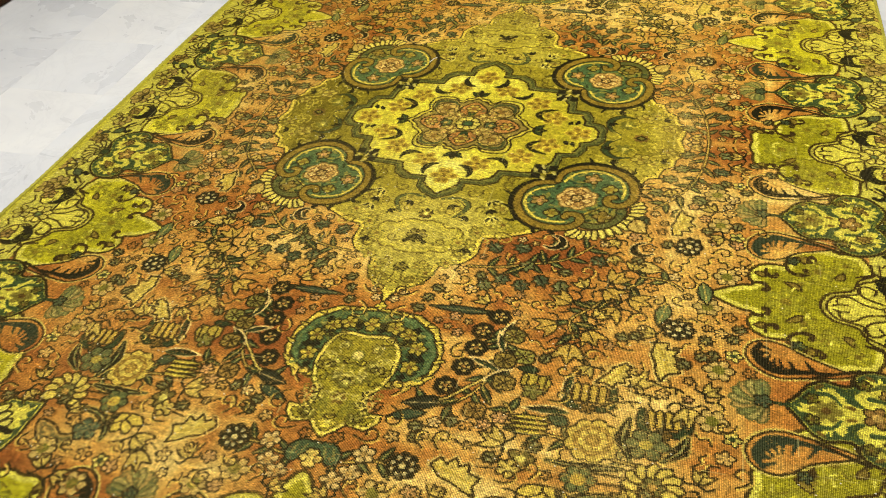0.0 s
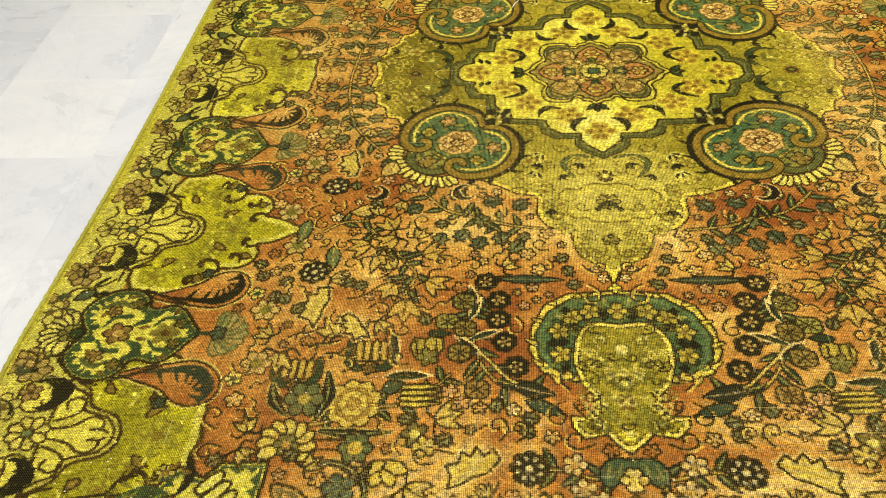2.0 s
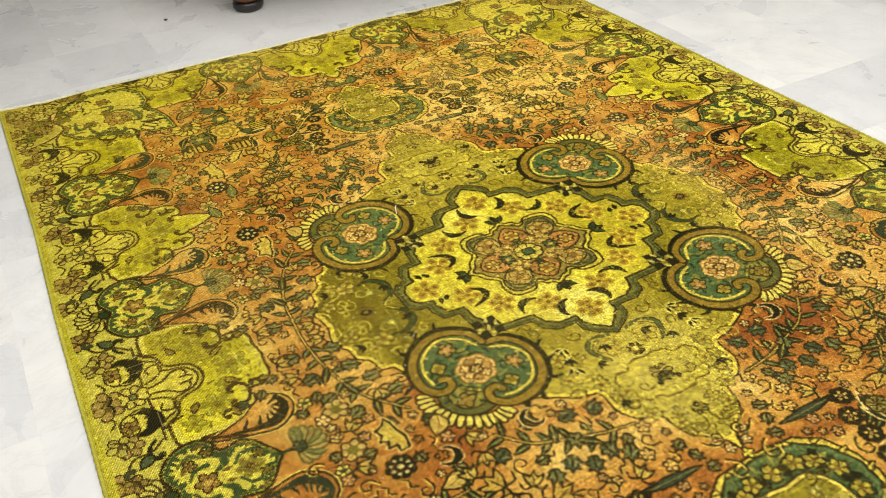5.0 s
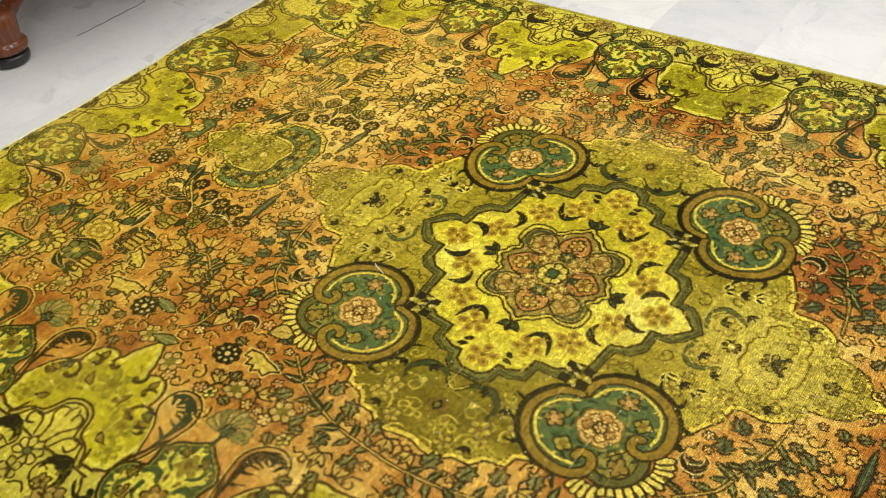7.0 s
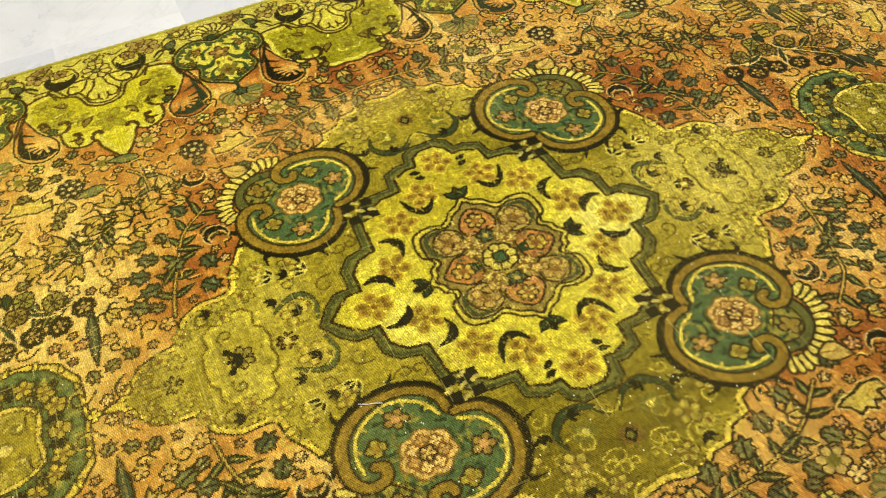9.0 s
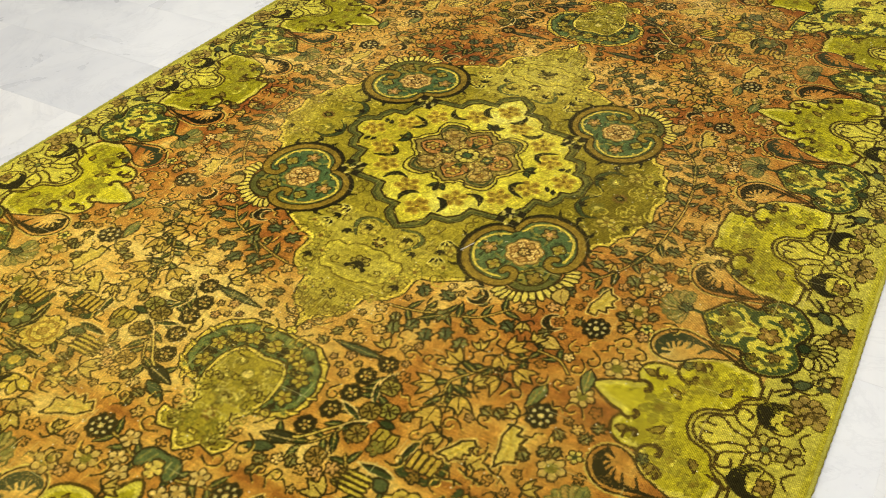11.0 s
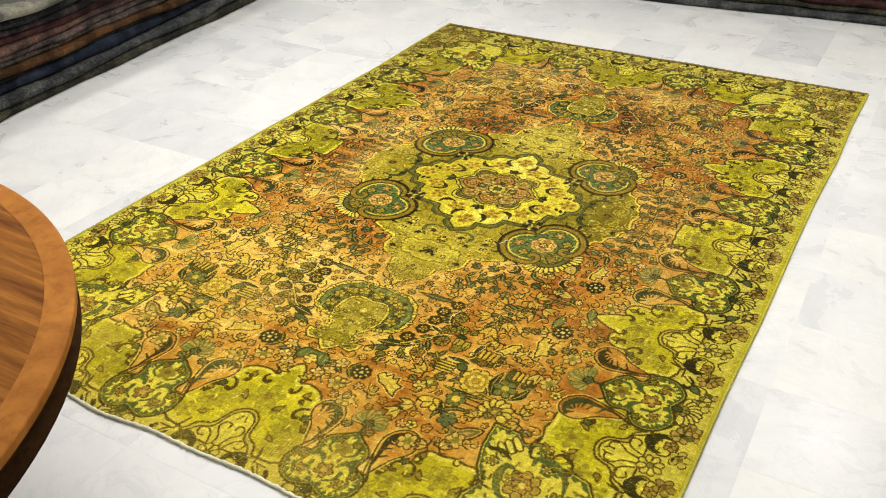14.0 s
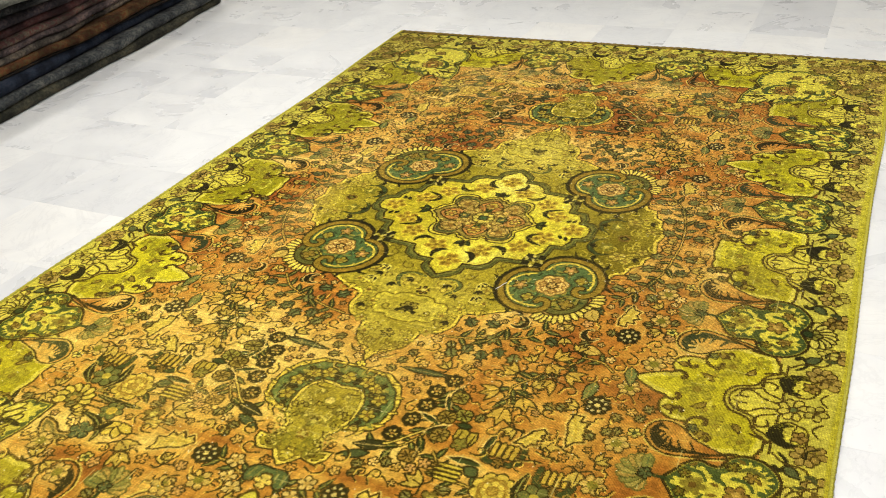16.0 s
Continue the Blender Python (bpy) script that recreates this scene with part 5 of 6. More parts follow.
def drift(shape_xy, cells, seed):
    """Smooth random field on the knot grid, about -1 to 1."""
    g = np.random.default_rng(seed).standard_normal((cells[0] + 3, cells[1] + 3))
    a = np.linspace(0, cells[0], shape_xy[0])
    b = np.linspace(0, cells[1], shape_xy[1])
    i, j = a.astype(int), b.astype(int)
    s, t = a - i, b - j
    s, t = (s * s * (3 - 2 * s))[:, None], (t * t * (3 - 2 * t))[None, :]
    q = lambda p, r: g[np.ix_(i + p, j + r)]
    return ((1 - s) * (1 - t) * q(0, 0) + s * (1 - t) * q(1, 0) + (1 - s) * t * q(0, 1) + s * t * q(1, 1)) * 0.8


def layered(shape_xy, cells, seed):
    out = np.zeros(shape_xy)
    for k in range(4):
        out += drift(shape_xy, (cells[0] * 2 ** k, cells[1] * 2 ** k), seed + k) * 0.58 ** k
    return out


def linear(c):
    c = np.clip(c, 0, 1)
    return np.where(c <= 0.04045, c / 12.92, ((c + 0.055) / 1.055) ** 2.4)


nx, ny = int(round((RUG_E - RUG_W) / KNOT_X)), int(round((RUG_N - RUG_S) / KNOT_Y))
gx, gy = np.linspace(RUG_W, RUG_E, nx + 1), np.linspace(RUG_S, RUG_N, ny + 1)
VX, VY = np.meshgrid(gx, gy)
FX, FY = np.meshgrid((gx[1:] + gx[:-1]) / 2, (gy[1:] + gy[:-1]) / 2)
GRID = FX.shape


# the weaver's hand: the quarters are not quite alike
wx = FX + 0.0045 * layered(GRID, (7, 5), 11)
wy = FY + 0.005 * layered(GRID, (7, 5), 21)
tu = np.abs(wx) / np.where(wx < 0, 0.965, 1.035)
skew = 0.008 * np.clip(tu / 0.68, 0, 1) * np.where(wx < 0, 1, -1)
tv = np.maximum(np.abs(wy) - skew * np.clip(np.abs(wy) / 0.3, 0, 1), 0) / np.where(wy < 0, 1.005, 1.032)
hand = np.random.default_rng(15)
tu = np.abs(tu + 0.0007 * hand.standard_normal(GRID))
tv = np.abs(tv + 0.0007 * hand.standard_normal(GRID))
iu, iv = np.clip((tu / PX).astype(int), 1, NU - 2), np.clip((tv / PX).astype(int), 1, NV - 2)
ink, share = np.zeros((*GRID, 3)), np.zeros((*GRID, 4))
for p, q in ((0, 0), (1, 0)):
    ink += IMG[iv + p, iu + q] / 2
    share += BASE[iv + p, iu + q] / 2
region = REG[iv, iu]


def tones(stops, n):
    """Blend along a row of colours by n in 0..1."""
    c = np.array(stops)
    pos = np.clip(n, 0, 1) * (len(c) - 1)
    k = np.minimum(pos.astype(int), len(c) - 2)
    f = (pos - k)[..., None]
    return c[k] * (1 - f) + c[k + 1] * f


def spot(x, y, rx, ry):
    return np.exp(-((FX - x) / rx) ** 2 - ((FY - y) / ry) ** 2)


n1, n2, n3 = layered(GRID, (12, 5), 31), layered(GRID, (9, 7), 41), 0.75 * layered(GRID, (60, 5), 51) + 0.65 * layered(GRID, (5, 46), 56)
worn = np.clip(0.28 + 0.17 * layered(GRID, (11, 8), 63) + 0.14 * spot(-0.66, -0.35, 0.16, 0.8) + 0.6 * spot(0.68, 0.1, 0.09, 0.8) + 0.4 * spot(0.62, -1.2, 0.1, 0.35) + 0.35 * spot(-0.2, -1.45, 0.5, 0.12) + 0.22 * spot(-0.68, 0.95, 0.22, 0.4) + 0.3 * spot(0.0, 1.1, 0.2, 0.2) + 0.2 * spot(0, -0.6, 0.2, 0.15) + 0.5 * np.clip((FY - 1.25) / 0.5, 0, 1) * (0.6 + 0.5 * layered(GRID, (14, 10), 67)), 0, 1)
ground = [tones([(0.56, 0.29, 0.11), (0.69, 0.44, 0.16), (0.77, 0.58, 0.25), (0.83, 0.70, 0.37)], 0.43 + 0.20 * n1 + 0.20 * n3 + 0.10 * layered(GRID, (30, 9), 77) + 0.16 * np.clip((FY - 0.3) / 0.8, 0, 1) + 0.60 * (worn - 0.3) - 0.12 * spot(-0.7, -0.2, 0.3, 0.5) - 0.20 * spot(0.12, 0.85, 0.35, 0.3)),
          tones([(0.55, 0.52, 0.07), (0.70, 0.66, 0.09), (0.80, 0.75, 0.17)], 0.45 + 0.30 * n2 + 0.14 * n3 - 0.28 * np.clip((-FY - 0.2) / 1.0, 0, 1) - 0.18 * np.clip(FX / 1.2, 0, 1)),
          tones([(0.42, 0.37, 0.06), (0.58, 0.52, 0.12), (0.72, 0.66, 0.25)], 0.42 + 0.16 * n2 + 0.12 * n3 + 0.55 * spot(0, -0.62, 0.3, 0.22) + 0.35 * spot(0, 0.62, 0.25, 0.2) - 0.48 * spot(-0.52, 0.0, 0.16, 0.22) + 0.25 * spot(0.6, 0, 0.15, 0.25)),
          tones([(0.66, 0.60, 0.12), (0.77, 0.715, 0.19), (0.83, 0.79, 0.42)], 0.38 + 0.16 * n2 + 0.12 * n3 + 0.32 * spot(-0.02, -0.28, 0.22, 0.14) + 0.12 * spot(0.0, 0.3, 0.15, 0.12) - 0.2 * spot(0.3, 0, 0.15, 0.2))]
# worn knots lose their drawing and keep the ground's dye
lost = hand.random(GRID) < np.clip(0.45 * (worn - 0.2) + 0.14 * layered(GRID, (160, 110), 87), 0, 0.5)
keep = np.where(lost, 0.5, 1.0)[..., None]
own = np.select([region == R_FIELD, region == R_BORDER, region == R_STAR], [0, 1, 3], 2)
spare = (1 - keep[..., 0]) * (ink.sum(-1) > 0) * (1 - share.sum(-1))
for k in range(4):
    share[..., k] += np.where((own == k) & (region != R_ROUNDEL), spare, 0)
ink = np.where((region == R_ROUNDEL)[..., None], ink, ink * keep)
colour = ink
for k in range(4):
    colour = colour + share[..., k:k + 1] * ground[k]
lum = colour.mean(-1, keepdims=True)
colour = colour * np.clip(0.73 + 0.47 * lum, 0.73, 1.02)
pallor = (0.02 + 0.14 * np.clip((FY + 0.1) / 1.3, 0, 1))[..., None]
colour = colour * (1 - pallor) + np.array((0.70, 0.58, 0.17)) * pallor
mottle = drift(GRID, (420, 280), 81) * np.where((region == R_MEDALLION) | (region == R_PENDANT) | (region == R_STAR), 0.12, 0.075)
colour = colour * (1 + mottle)[..., None]
rng = np.random.default_rng(5)
# bare warps show pale between the knots where the pile is worn
bare = np.clip(0.8 * (worn + 0.08 * rng.standard_normal(GRID)) * 0.26, 0, 0.20)[..., None]
colour = colour * (1 - bare) + np.array((0.80, 0.68, 0.36)) * bare
gone = np.clip(worn - 0.35, 0, 1)[..., None] * 0.30
colour = colour * (1 - gone) + np.array((0.80, 0.64, 0.34)) * gone * (colour.mean(-1, keepdims=True) + 0.35)
rows = 1.0 + 0.03 * rng.standard_normal((GRID[0], 1)) + 0.02 * rng.standard_normal((1, GRID[1]))
colour = colour * (rows * (1 + (0.105 - 0.04 * np.clip(FY / 1.2, -0.6, 1)) * rng.standard_normal(GRID)))[..., None]
scuff = np.zeros(GRID)
for k in range(900):
    a, c = int(rng.integers(0, GRID[0] - 3)), int(rng.integers(0, GRID[1] - 40))
    if rng.random() < worn[a, c] * 0.9:
        scuff[a, c:c + int(rng.integers(5, 36))] = rng.uniform(0.15, 0.45)
for k in range(900):
    a, c = int(rng.integers(0, GRID[0] - 40)), int(rng.integers(0, GRID[1] - 3))
    if rng.random() < worn[a, c] * 0.9:
        scuff[a:a + int(rng.integers(5, 30)), c] = rng.uniform(0.15, 0.45)
scuff = scuff[..., None]
colour = colour * (1 - scuff) + np.array((0.82, 0.76, 0.48)) * scuff
fleck = (rng.random(GRID) > 0.9988) & (worn > 0.3)
colour[fleck] = (0.86, 0.82, 0.68)
DYE_AND_LIGHT = linear(np.clip(colour, 0.02, 1)) * np.array((0.98, 0.99, 0.92))
# uneven fading plus light painted into the colour: brighter towards one end, less blue
fade_and_light = 2.0 ** (0.21 * np.clip(FY / 1.5, -0.25, 1.1) + 0.10 * FX * np.clip(0.6 + FY, -1, 1) - 0.06 - 0.13 * np.exp(-((FX + 0.8) / 0.3) ** 2) * np.clip(1.2 - FY, 0, 1) - 0.10 * spot(0.12, 0.85, 0.35, 0.3))
DYE_AND_LIGHT = DYE_AND_LIGHT * np.stack([fade_and_light, fade_and_light, fade_and_light * (0.99 - 0.10 * np.clip(FY / 1.2, -1, 1))], -1)

# the cloth's own unevenness: low swells, a wavy cut end
lift = 0.0085 + 0.0010 * layered(VX.shape, (9, 7), 71) + 0.00008 * rng.standard_normal(VX.shape)
sway = 0.005 * np.interp(VX[0], np.linspace(RUG_W, RUG_E, 15), np.random.default_rng(3).standard_normal(15))
pull = np.clip((VY - (RUG_N - 0.25)) / 0.25, 0, 1)
VYW = VY + pull * sway[None, :]
south_sway = 0.0065 * np.interp(VX[0], np.linspace(RUG_W, RUG_E, 12), np.random.default_rng(8).standard_normal(12))
VYW += np.clip((RUG_S + 0.22 - VY) / 0.22, 0, 1) * south_sway[None, :]
sag_e = 0.004 * np.interp(VY[:, 0], np.linspace(RUG_S, RUG_N, 9), np.random.default_rng(9).standard_normal(9))
VXW = VX * (1 + np.clip((np.abs(VX) - 0.7) / 0.5, 0, 1) * (0.036 * np.clip(-VY / 2, 0, 1) ** 2 - 0.020 * np.where(VX > 0, 1, 0) * np.clip(VY / 1.9, 0, 1) ** 2)) + np.clip((np.abs(VX) - 1.0) / 0.25, 0, 1) * sag_e[:, None]
# its west edge is shifted out along the middle to fit the camera's view
VXW -= 0.014 * np.clip((-VX - 0.95) / 0.28, 0, 1) * np.clip((0.9 - VY) / 0.9, 0, 1) * np.clip((2.0 + VY) / 0.9, 0, 1)
edge_drop = np.minimum(np.minimum(VX - RUG_W, RUG_E - VX), np.minimum(VY - RUG_S, RUG_N - VY))
lift *= np.clip(0.55 + edge_drop / 0.02 * 0.45, 0.55, 1)
POINTS = np.stack([VXW, VYW, lift], -1).reshape(-1, 3)
ids = np.arange((nx + 1) * (ny + 1)).reshape(ny + 1, nx + 1)
QUADS = np.stack([ids[:-1, :-1], ids[:-1, 1:], ids[1:, 1:], ids[1:, :-1]], -1).reshape(-1, 4)
DYE_AND_LIGHT = DYE_AND_LIGHT.reshape(-1, 3)
WEAR = np.clip(0.38 + 0.12 * (region == R_ROUNDEL) + 0.9 * worn + 0.12 * n2 - 0.32 * np.clip(FY / 1.2, -1, 1), 0, 1).reshape(-1, 1)

rug = tagged(new("rug"), "overdyed yellow-green and orange medallion rug spread on the floor", "rug")


def woven(name, mask, label):
    """One figure of the rug: the knots under the mask."""
    sel = np.nonzero(mask.reshape(-1))[0]
    used, local = np.unique(QUADS[sel].reshape(-1), return_inverse=True)
    me = bpy.data.meshes.new(name)
    me.vertices.add(len(used))
    me.vertices.foreach_set("co", POINTS[used].astype(np.float32).reshape(-1))
    me.loops.add(4 * len(sel))
    me.loops.foreach_set("vertex_index", local.astype(np.int32).reshape(-1))
    me.polygons.add(len(sel))
    me.polygons.foreach_set("loop_start", np.arange(0, 4 * len(sel), 4, dtype=np.int32))
    me.polygons.foreach_set("use_smooth", np.ones(len(sel), bool))
    me.update(calc_edges=True)
    at = me.attributes.new("dye_and_light", "FLOAT_COLOR", "FACE")
    # the colour written here carries the painted brightness gradient too
    at.data.foreach_set("color", np.concatenate([DYE_AND_LIGHT[sel], WEAR[sel]], 1).astype(np.float32).reshape(-1))
    me.materials.append(PILE)
    ob = new(name, me)
    ob.parent = rug
    ob["label"] = label
    return ob


woven("field", region == R_FIELD, "orange ground with small outlined blossoms and vines")
woven("border", region == R_BORDER, "lime border of lobed leaves and palmettes")
woven("medallion", region == R_MEDALLION, "olive medallion ground with dark half-moons")
woven("star", region == R_STAR, "yellow star with a flowered heart")
for west in (True, False):
    for south in (True, False):
        woven("roundel", (region == R_ROUNDEL) & ((FX < 0) == west) & ((FY < 0) == south), "green roundel between two gold scrolls")
for south in (True, False):
    woven("pendant", (region == R_PENDANT) & ((FY < 0) == south), "olive pendant under a green cap")

# overcast long sides and bound ends
for name, column, mat in (("selvedge", 0, SELVEDGE), ("selvedge", -1, SELVEDGE)):
    bm = bmesh.new()
    line = [(VXW[k, column], VYW[k, column], 0.0052 + 0.0006 * math.sin(k * 2.1)) for k in range(0, ny + 1, 3)]
    tube(bm, line, [0.0055 + 0.0009 * math.sin(k * 1.9) for k in range(len(line))], 6)
    part(name, bm, mat, rug, "yellow-green overcast edge cord", True)
bm = bmesh.new()
fray = random.Random(21)
line = [(VXW[-1, k], VYW[-1, k] + 0.001 + 0.0018 * fray.uniform(-1, 1), 0.0058 + 0.0008 * math.sin(k * 0.35)) for k in range(0, nx + 1, 2)]
tube(bm, line, [0.0052 + 0.0012 * math.sin(k * 1.6) + 0.0016 * fray.random() for k in range(len(line))], 6)
for k in range(420):
    x, y, z = line[int(fray.random() * (len(line) - 1))]
    a, ln = fray.uniform(-0.9, 0.9), fray.uniform(0.004, 0.014)
    tube(bm, [(x, y, z), (x + ln * 0.5 * math.sin(a), y + ln * 0.6, 0.004), (x + ln * math.sin(a), y + ln * math.cos(a), 0.0012)], [0.0016, 0.0013, 0.0007], 4)
part("end_binding", bm, BINDING, rug, "frayed cream braided end binding", True)
bm = bmesh.new()
line = [(VXW[0, k], VYW[0, k], 0.0055) for k in range(0, nx + 1, 3)]
tube(bm, line, [0.0058 + 0.0014 * math.sin(k * 1.7) for k in range(len(line))], 6)
part("end_binding", bm, END_DARK, rug, "brown bound end", True)
bm = bmesh.new()
box(bm, RUG_W + 0.004, RUG_S + 0.02, 0.0012, RUG_E - 0.004, RUG_N - 0.03, 0.0035)
part("backing", bm, END_DARK, rug, "coarse brown foundation")


# ---- loose thread on the rug ----
bm = bmesh.new()
tube(bm, [(-0.240, 0.388, 0.0110), (-0.234, 0.402, 0.0125), (-0.230, 0.416, 0.0122), (-0.220, 0.432, 0.0110)], 0.0011, 5)
tagged(mesh_object("thread", bm, LINT, True), "short white thread lying on the rug", "thread")


# ---- round table ----
def turned_foot(parent, x, y):
    """Short turned post on a black bun, and the curved arm that ties it to the column."""
    bm = bmesh.new()
    prof = [(0.0, 0.05), (0.046, 0.05), (0.058, 0.056), (0.064, 0.068), (0.066, 0.082), (0.061, 0.094), (0.054, 0.099), (0.054, 0.112), (0.058, 0.15), (0.060, 0.19), (0.052, 0.215), (0.03, 0.228), (0.0, 0.232)]
    prof = [(r * 1.28, z) for r, z in prof]
    lathe(bm, prof, 32)
    leg = part("leg", bm, LEG_WOOD, parent, "short turned red-brown leg with a ringed ankle", True)
    leg.location = (x, y, 0)
    bm = bmesh.new()
    lathe(bm, [(0.0, 0.0), (0.056, 0.0), (0.066, 0.006), (0.074, 0.02), (0.076, 0.034), (0.069, 0.046), (0.056, 0.0505), (0.0, 0.0505)], 32)
    part("foot", bm, FOOT_BLACK, leg, "worn black round foot", True)
    bm = bmesh.new()
    path = [(x * f, y * f, 0.165 + 0.22 * (1 - f) ** 2) for f in (0.97, 0.85, 0.7, 0.55, 0.4, 0.25, 0.1)]
    tube(bm, path, [0.034, 0.036, 0.04, 0.044, 0.05, 0.055, 0.06], 12)
    part("arm", bm, LEG_WOOD, parent, "", True)


def round_table(cx, cy, r, h):
    root = tagged(new("round_table"), "large round polished brown wooden table on short turned feet", "table")
    root.location = (cx, cy, 0)
    bm = bmesh.new()
    lathe(bm, [(0.0, h - 0.028), (r - 0.066, h - 0.028), (r - 0.066, h), (0.0, h)], 128)
    part("top", bm, TOP_WOOD, root, "brown veneered table top")
    bm = bmesh.new()
    lathe(bm, [(r - 0.0655, h - 0.028), (r - 0.004, h - 0.028), (r, h - 0.022), (r, h - 0.004), (r - 0.002, h - 0.001), (r - 0.006, h + 0.0008), (r - 0.0655, h + 0.0008)], 128)
    part("rim_band", bm, BAND_WOOD, root, "lighter orange-brown band round the top")
    bm = bmesh.new()
    lathe(bm, [(r - 0.13, h - 0.098), (r - 0.020, h - 0.098), (r - 0.004, h - 0.090), (r - 0.002, h - 0.072), (r - 0.014, h - 0.062), (r - 0.026, h - 0.052), (r - 0.012, h - 0.042), (r - 0.006, h - 0.037), (r - 0.006, h - 0.0285), (r - 0.13, h - 0.0285)], 128)
    part("edge_moulding", bm, EDGE_WOOD, root, "dark moulded edge under the top")
    bm = bmesh.new()
    lathe(bm, [(r - 0.11, h - 0.17), (r - 0.08, h - 0.17), (r - 0.08, h - 0.0985), (r - 0.11, h - 0.0985)], 96)
    part("apron", bm, EDGE_WOOD, root)
    for k in range(4):
        a = radians(216.6 + 90 * k)
        turned_foot(root, 0.955 * math.cos(a), 0.965 * math.sin(a))
    return root


round_table(0.723, 3.031, 1.105, 0.75)


# ---- stacks of folded rugs ----
def folded_rug(p0, p1, base, thick, depth, bulge, seed, material, label, group):
    """A rug folded flat: its rounded fold runs from p0 to p1 on the heights in base, and is changed into what it leaves on top."""
    rnd = random.Random(seed)
    a, b = Vector((*p0, 0)), Vector((*p1, 0))
    along = (b - a).normalized()
    back = Vector((along.y, -along.x, 0))
    n = 46
    ph = [rnd.uniform(0, 6.28) for _ in range(4)]
    bm = bmesh.new()
    rings = []
    for k in range(n + 1):
        s = k / n
        c = a.lerp(b, s)
        out = bulge * (0.5 * math.sin(7 * s + ph[0]) + 0.35 * math.sin(17 * s + ph[1]) + 0.15 * math.sin(41 * s + ph[2]))
        zz = base[k]
        t = thick * (1 + 0.10 * math.sin(6 * s + ph[3]) + 0.07 * math.sin(19 * s + ph[1]) + 0.05 * math.sin(47 * s + ph[2]))
        base[k] += t + 0.0008
        ring = []
        for j in range(9):
            th = math.pi * (j / 8) - math.pi / 2
            ring.append(c - back * (out + t * 0.5 * math.cos(th)) + Vector((0, 0, zz + t / 2 + t * 0.495 * math.sin(th))))
        ring.append(c + back * depth + Vector((0, 0, zz + t * 0.995)))
        ring.append(c + back * depth + Vector((0, 0, zz + t * 0.005)))
        rings.append([bm.verts.new(p) for p in ring])
    for r0, r1 in zip(rings, rings[1:]):
        m = len(r0)
        for j in range(m):
            bm.faces.new((r0[j], r0[(j + 1) % m], r1[(j + 1) % m], r1[j]))
    bm.faces.new(rings[0])
    bm.faces.new(rings[-1][::-1])
    bmesh.ops.recalc_face_normals(bm, faces=bm.faces)
    return tagged(mesh_object("folded_rug", bm, material, True), label, "rug", group)


LAYERS = [
    (0.052, (0.025, 0.026, 0.019), (0.072, 0.072, 0.054), (0.101, 0.094, 0.065), "dark olive-grey folded rug at the bottom of a stack"),
    (0.056, (0.032, 0.037, 0.040), (0.094, 0.104, 0.108), (0.144, 0.144, 0.137), "slate-grey folded rug with a thick bulging fold"),
    (0.062, (0.008, 0.011, 0.020), (0.026, 0.036, 0.062), (0.030, 0.036, 0.055), "navy blue folded rug in a stack"),
    (0.016, (0.007, 0.007, 0.007), (0.022, 0.018, 0.014), (0.036, 0.022, 0.014), "thin black-brown folded rug in a stack"),
    (0.048, (0.072, 0.025, 0.012), (0.150, 0.060, 0.026), (0.120, 0.088, 0.036), "rust and ochre folded rug in a stack"),
    (0.036, (0.036, 0.030, 0.025), (0.115, 0.094, 0.079), (0.173, 0.144, 0.115), "grey-brown patterned folded rug in a stack"),
]
LAYERS += [
    (0.036, (0.043, 0.032, 0.032), (0.130, 0.101, 0.101), (0.187, 0.130, 0.122), "pinkish grey folded rug in a stack"),
    (0.042, (0.072, 0.050, 0.038), (0.200, 0.160, 0.125), (0.130, 0.036, 0.040), "faded beige and crimson folded rug in a stack"),
    (0.044, (0.025, 0.009, 0.009), (0.086, 0.032, 0.032), (0.072, 0.043, 0.043), "dark maroon folded rug in a stack"),
    (0.048, (0.016, 0.013, 0.017), (0.054, 0.045, 0.058), (0.086, 0.065, 0.065), "dusky purple-grey folded rug in a stack"),
    (0.060, (0.013, 0.013, 0.014), (0.043, 0.043, 0.047), (0.065, 0.065, 0.065), "charcoal folded rug near the top of a stack"),
    (0.050, (0.14, 0.14, 0.115), (0.36, 0.36, 0.30), (0.20, 0.20, 0.17), "pale grey ribbed rug folded on top of a stack"),
]
STACK_MATS = [stack_material("old_rug_pile", *[tuple(0.50 * v for v in c) for c in (d, li, ac)]) for _, d, li, ac, _ in LAYERS]


def rug_stack(p0, p1, order, depth, seed, group, over=()):
    base = [0.0005] * 47
    rnd = random.Random(seed)
    a, b = Vector(p0), Vector(p1)
    d = (b - a).normalized()
    side = Vector((d.y, -d.x))
    for k, i in enumerate(order):
        t, _, _, _, label = LAYERS[i]
        off = rnd.uniform(-0.02, 0.03) * (0 if k == 0 else 1) + 0.012 * min(k, 3)
        if i == 11:
            off = -0.03
        e0, e1 = rnd.uniform(-0.05, 0.05), rnd.uniform(-0.05, 0.05)
        q0, q1 = a + d * e0 + side * off, b + d * e1 + side * off
        folded_rug((q0.x, q0.y), (q1.x, q1.y), base, t, depth, 0.022, seed * 31 + k, STACK_MATS[i], label, group)


rug_stack((3.00, -2.35), (2.575, 0.92), list(range(12)), 0.9, 4, "stack of folded rugs beside the rug")
rug_stack((-2.1, -3.56), (1.5, -3.16), [1, 0, 8, 5, 2], 0.8, 9, "stack of folded rugs beyond the rug's end")
rug_stack((-2.29, 2.4), (-2.29, -0.6), [4, 8, 3, 9, 5, 10], 0.8, 12, "stack of brown folded rugs by the wall side")


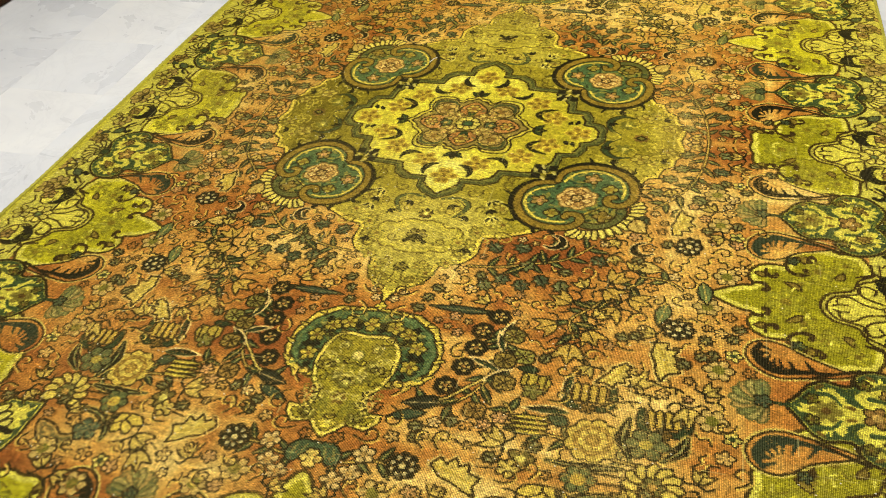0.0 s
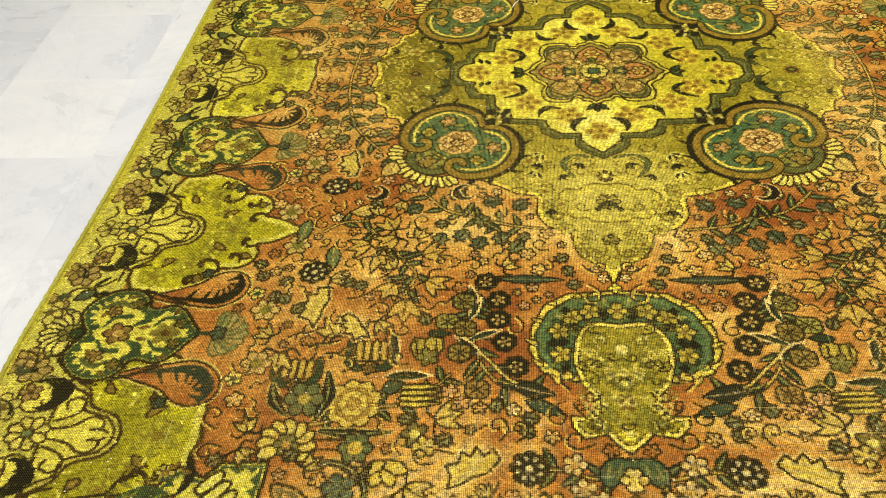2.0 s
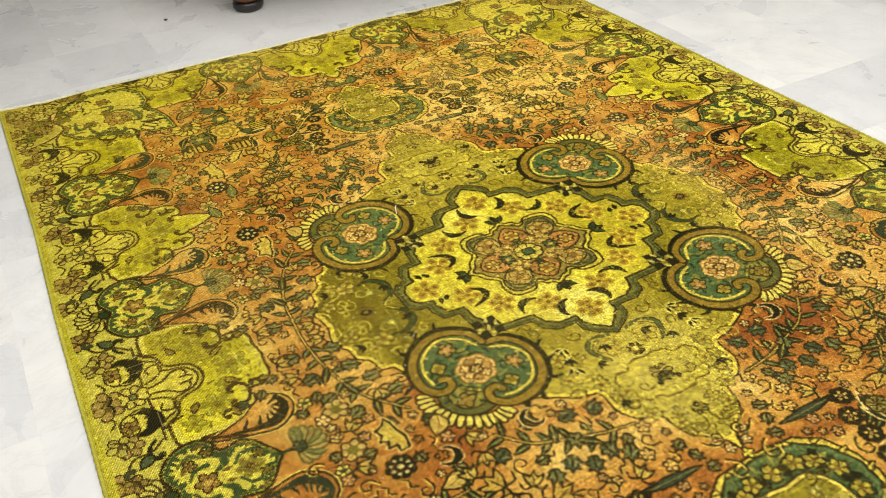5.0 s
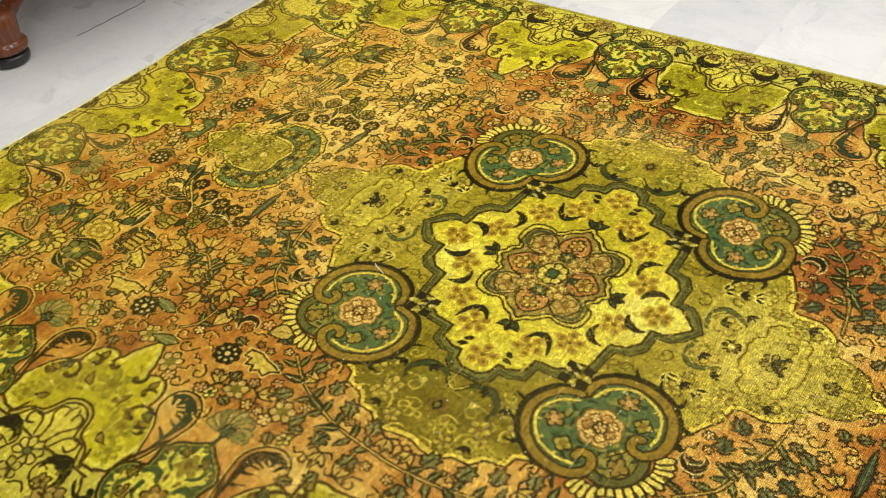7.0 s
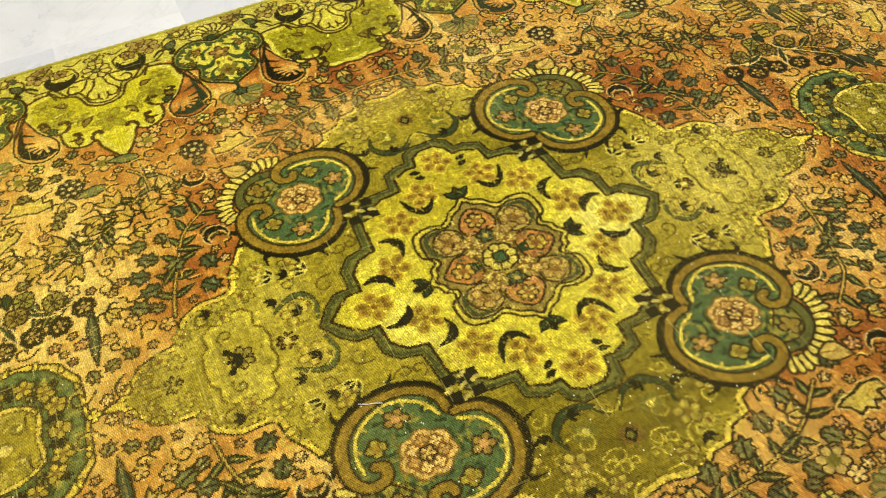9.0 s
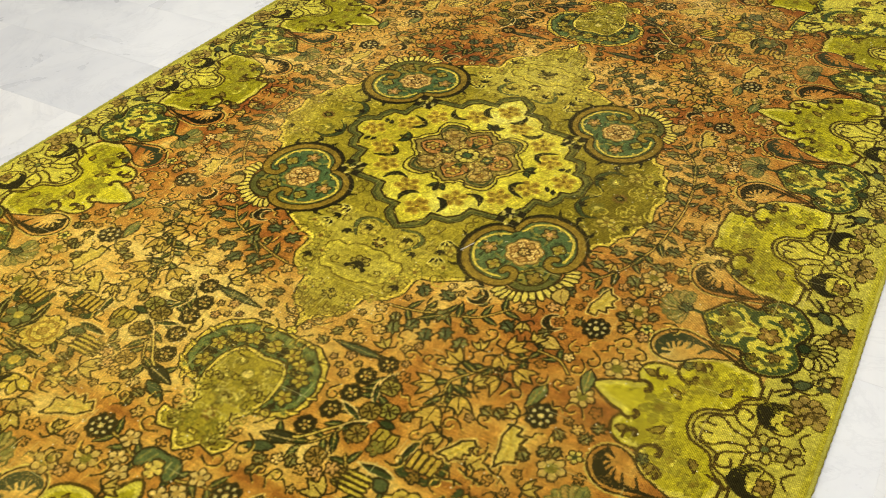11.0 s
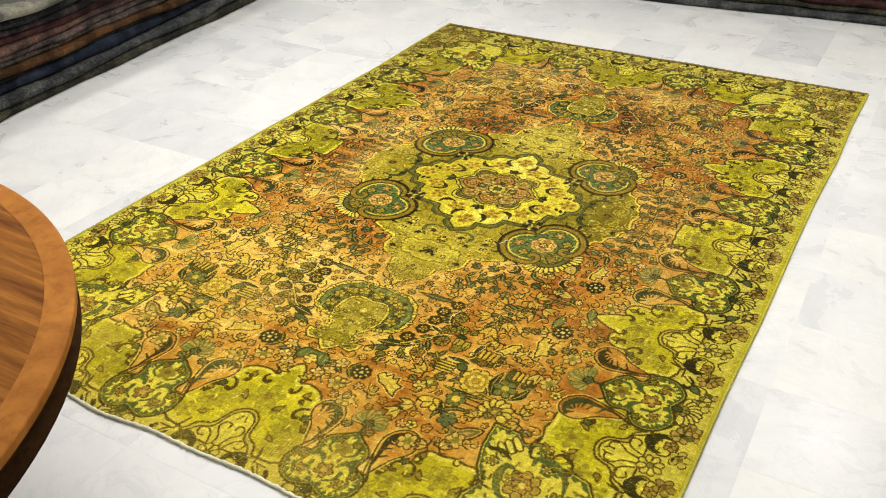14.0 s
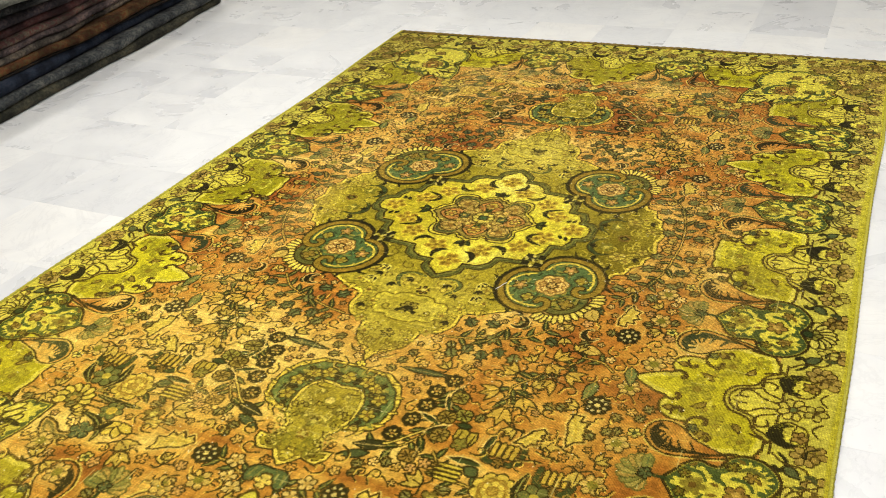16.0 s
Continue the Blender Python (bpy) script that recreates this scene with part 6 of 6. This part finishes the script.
# ---- grit and a crack on the floor ----
def grit(x, y, s, seed):
    rnd = random.Random(seed)
    bm = bmesh.new()
    bmesh.ops.create_icosphere(bm, subdivisions=1, radius=s)
    for v in bm.verts:
        v.co *= rnd.uniform(0.6, 1.2)
        v.co.z *= 0.5
    ob = tagged(mesh_object("grit", bm, DIRT), "small dark crumb lying on the marble floor", "grit")
    ob.location = (x, y, s * 0.4)


for gxx, gyy, gs, k in ((-0.435, 2.545, 0.011, 1), (-1.41, 0.50, 0.002, 2), (1.62, -0.62, 0.003, 4)):
    grit(gxx, gyy, gs, k)
bm = bmesh.new()
tube(bm, [(0.22 + 0.03 * k, 2.402 + 0.005 * math.sin(k * 2.3), 0.0) for k in range(13)], [0.0012 + 0.0012 * abs(math.sin(k * 1.7)) for k in range(13)], 5)
tagged(mesh_object("joint_dirt", bm, DIRT), "dark dirt caught in a floor joint", "dirt")


# ---- marble floor, 40 cm tiles ----
TX0, TY0, TILE, GAP = -1.37, 0.0, 0.40, 0.0003
bm = bmesh.new()
box(bm, X0, Y0, -0.06, X1, Y1, -0.0006)
floor_ob = tagged(mesh_object("floor", bm, GROUT), "polished white and grey marble tile floor with fine joints", "floor", kind="structure")


def tile_mesh():
    bm = bmesh.new()
    s, e = TILE / 2 - GAP / 2, 0.0002
    lo = [bm.verts.new((x * s, y * s, -0.02)) for x, y in ((-1, -1), (1, -1), (1, 1), (-1, 1))]
    mid = [bm.verts.new((x * s, y * s, -e)) for x, y in ((-1, -1), (1, -1), (1, 1), (-1, 1))]
    hi = [bm.verts.new((x * (s - e), y * (s - e), 0.0)) for x, y in ((-1, -1), (1, -1), (1, 1), (-1, 1))]
    bm.faces.new(hi)
    for a, b in ((lo, mid), (mid, hi)):
        for j in range(4):
            bm.faces.new((a[j], a[(j + 1) % 4], b[(j + 1) % 4], b[j]))
    me = bpy.data.meshes.new("tile")
    bm.to_mesh(me)
    bm.free()
    me.materials.append(MARBLE)
    return me


TILE_MESH = tile_mesh()
rest = bmesh.new()
for i in range(-8, 16):
    for j in range(-13, 17):
        cx, cy = TX0 + (i + 0.5) * TILE, TY0 + (j + 0.5) * TILE
        if cx < X0 - 0.1 or cx > X1 + 0.1 or cy < Y0 - 0.1 or cy > Y1 + 0.1:
            continue
        if -3 <= i < 11 and -9 <= j < 11:
            ob = new("tile", TILE_MESH)
            ob.parent = floor_ob
            ob.location = (cx, cy, 0)
        else:
            s = TILE / 2 - GAP / 2
            x0, x1, y0, y1 = max(cx - s, X0), min(cx + s, X1), max(cy - s, Y0), min(cy + s, Y1)
            if x1 > x0 and y1 > y0:
                box(rest, x0, y0, -0.001, x1, y1, 0.0)
far = part("tiles", rest, MARBLE, floor_ob)
far["kind"] = "stuff"
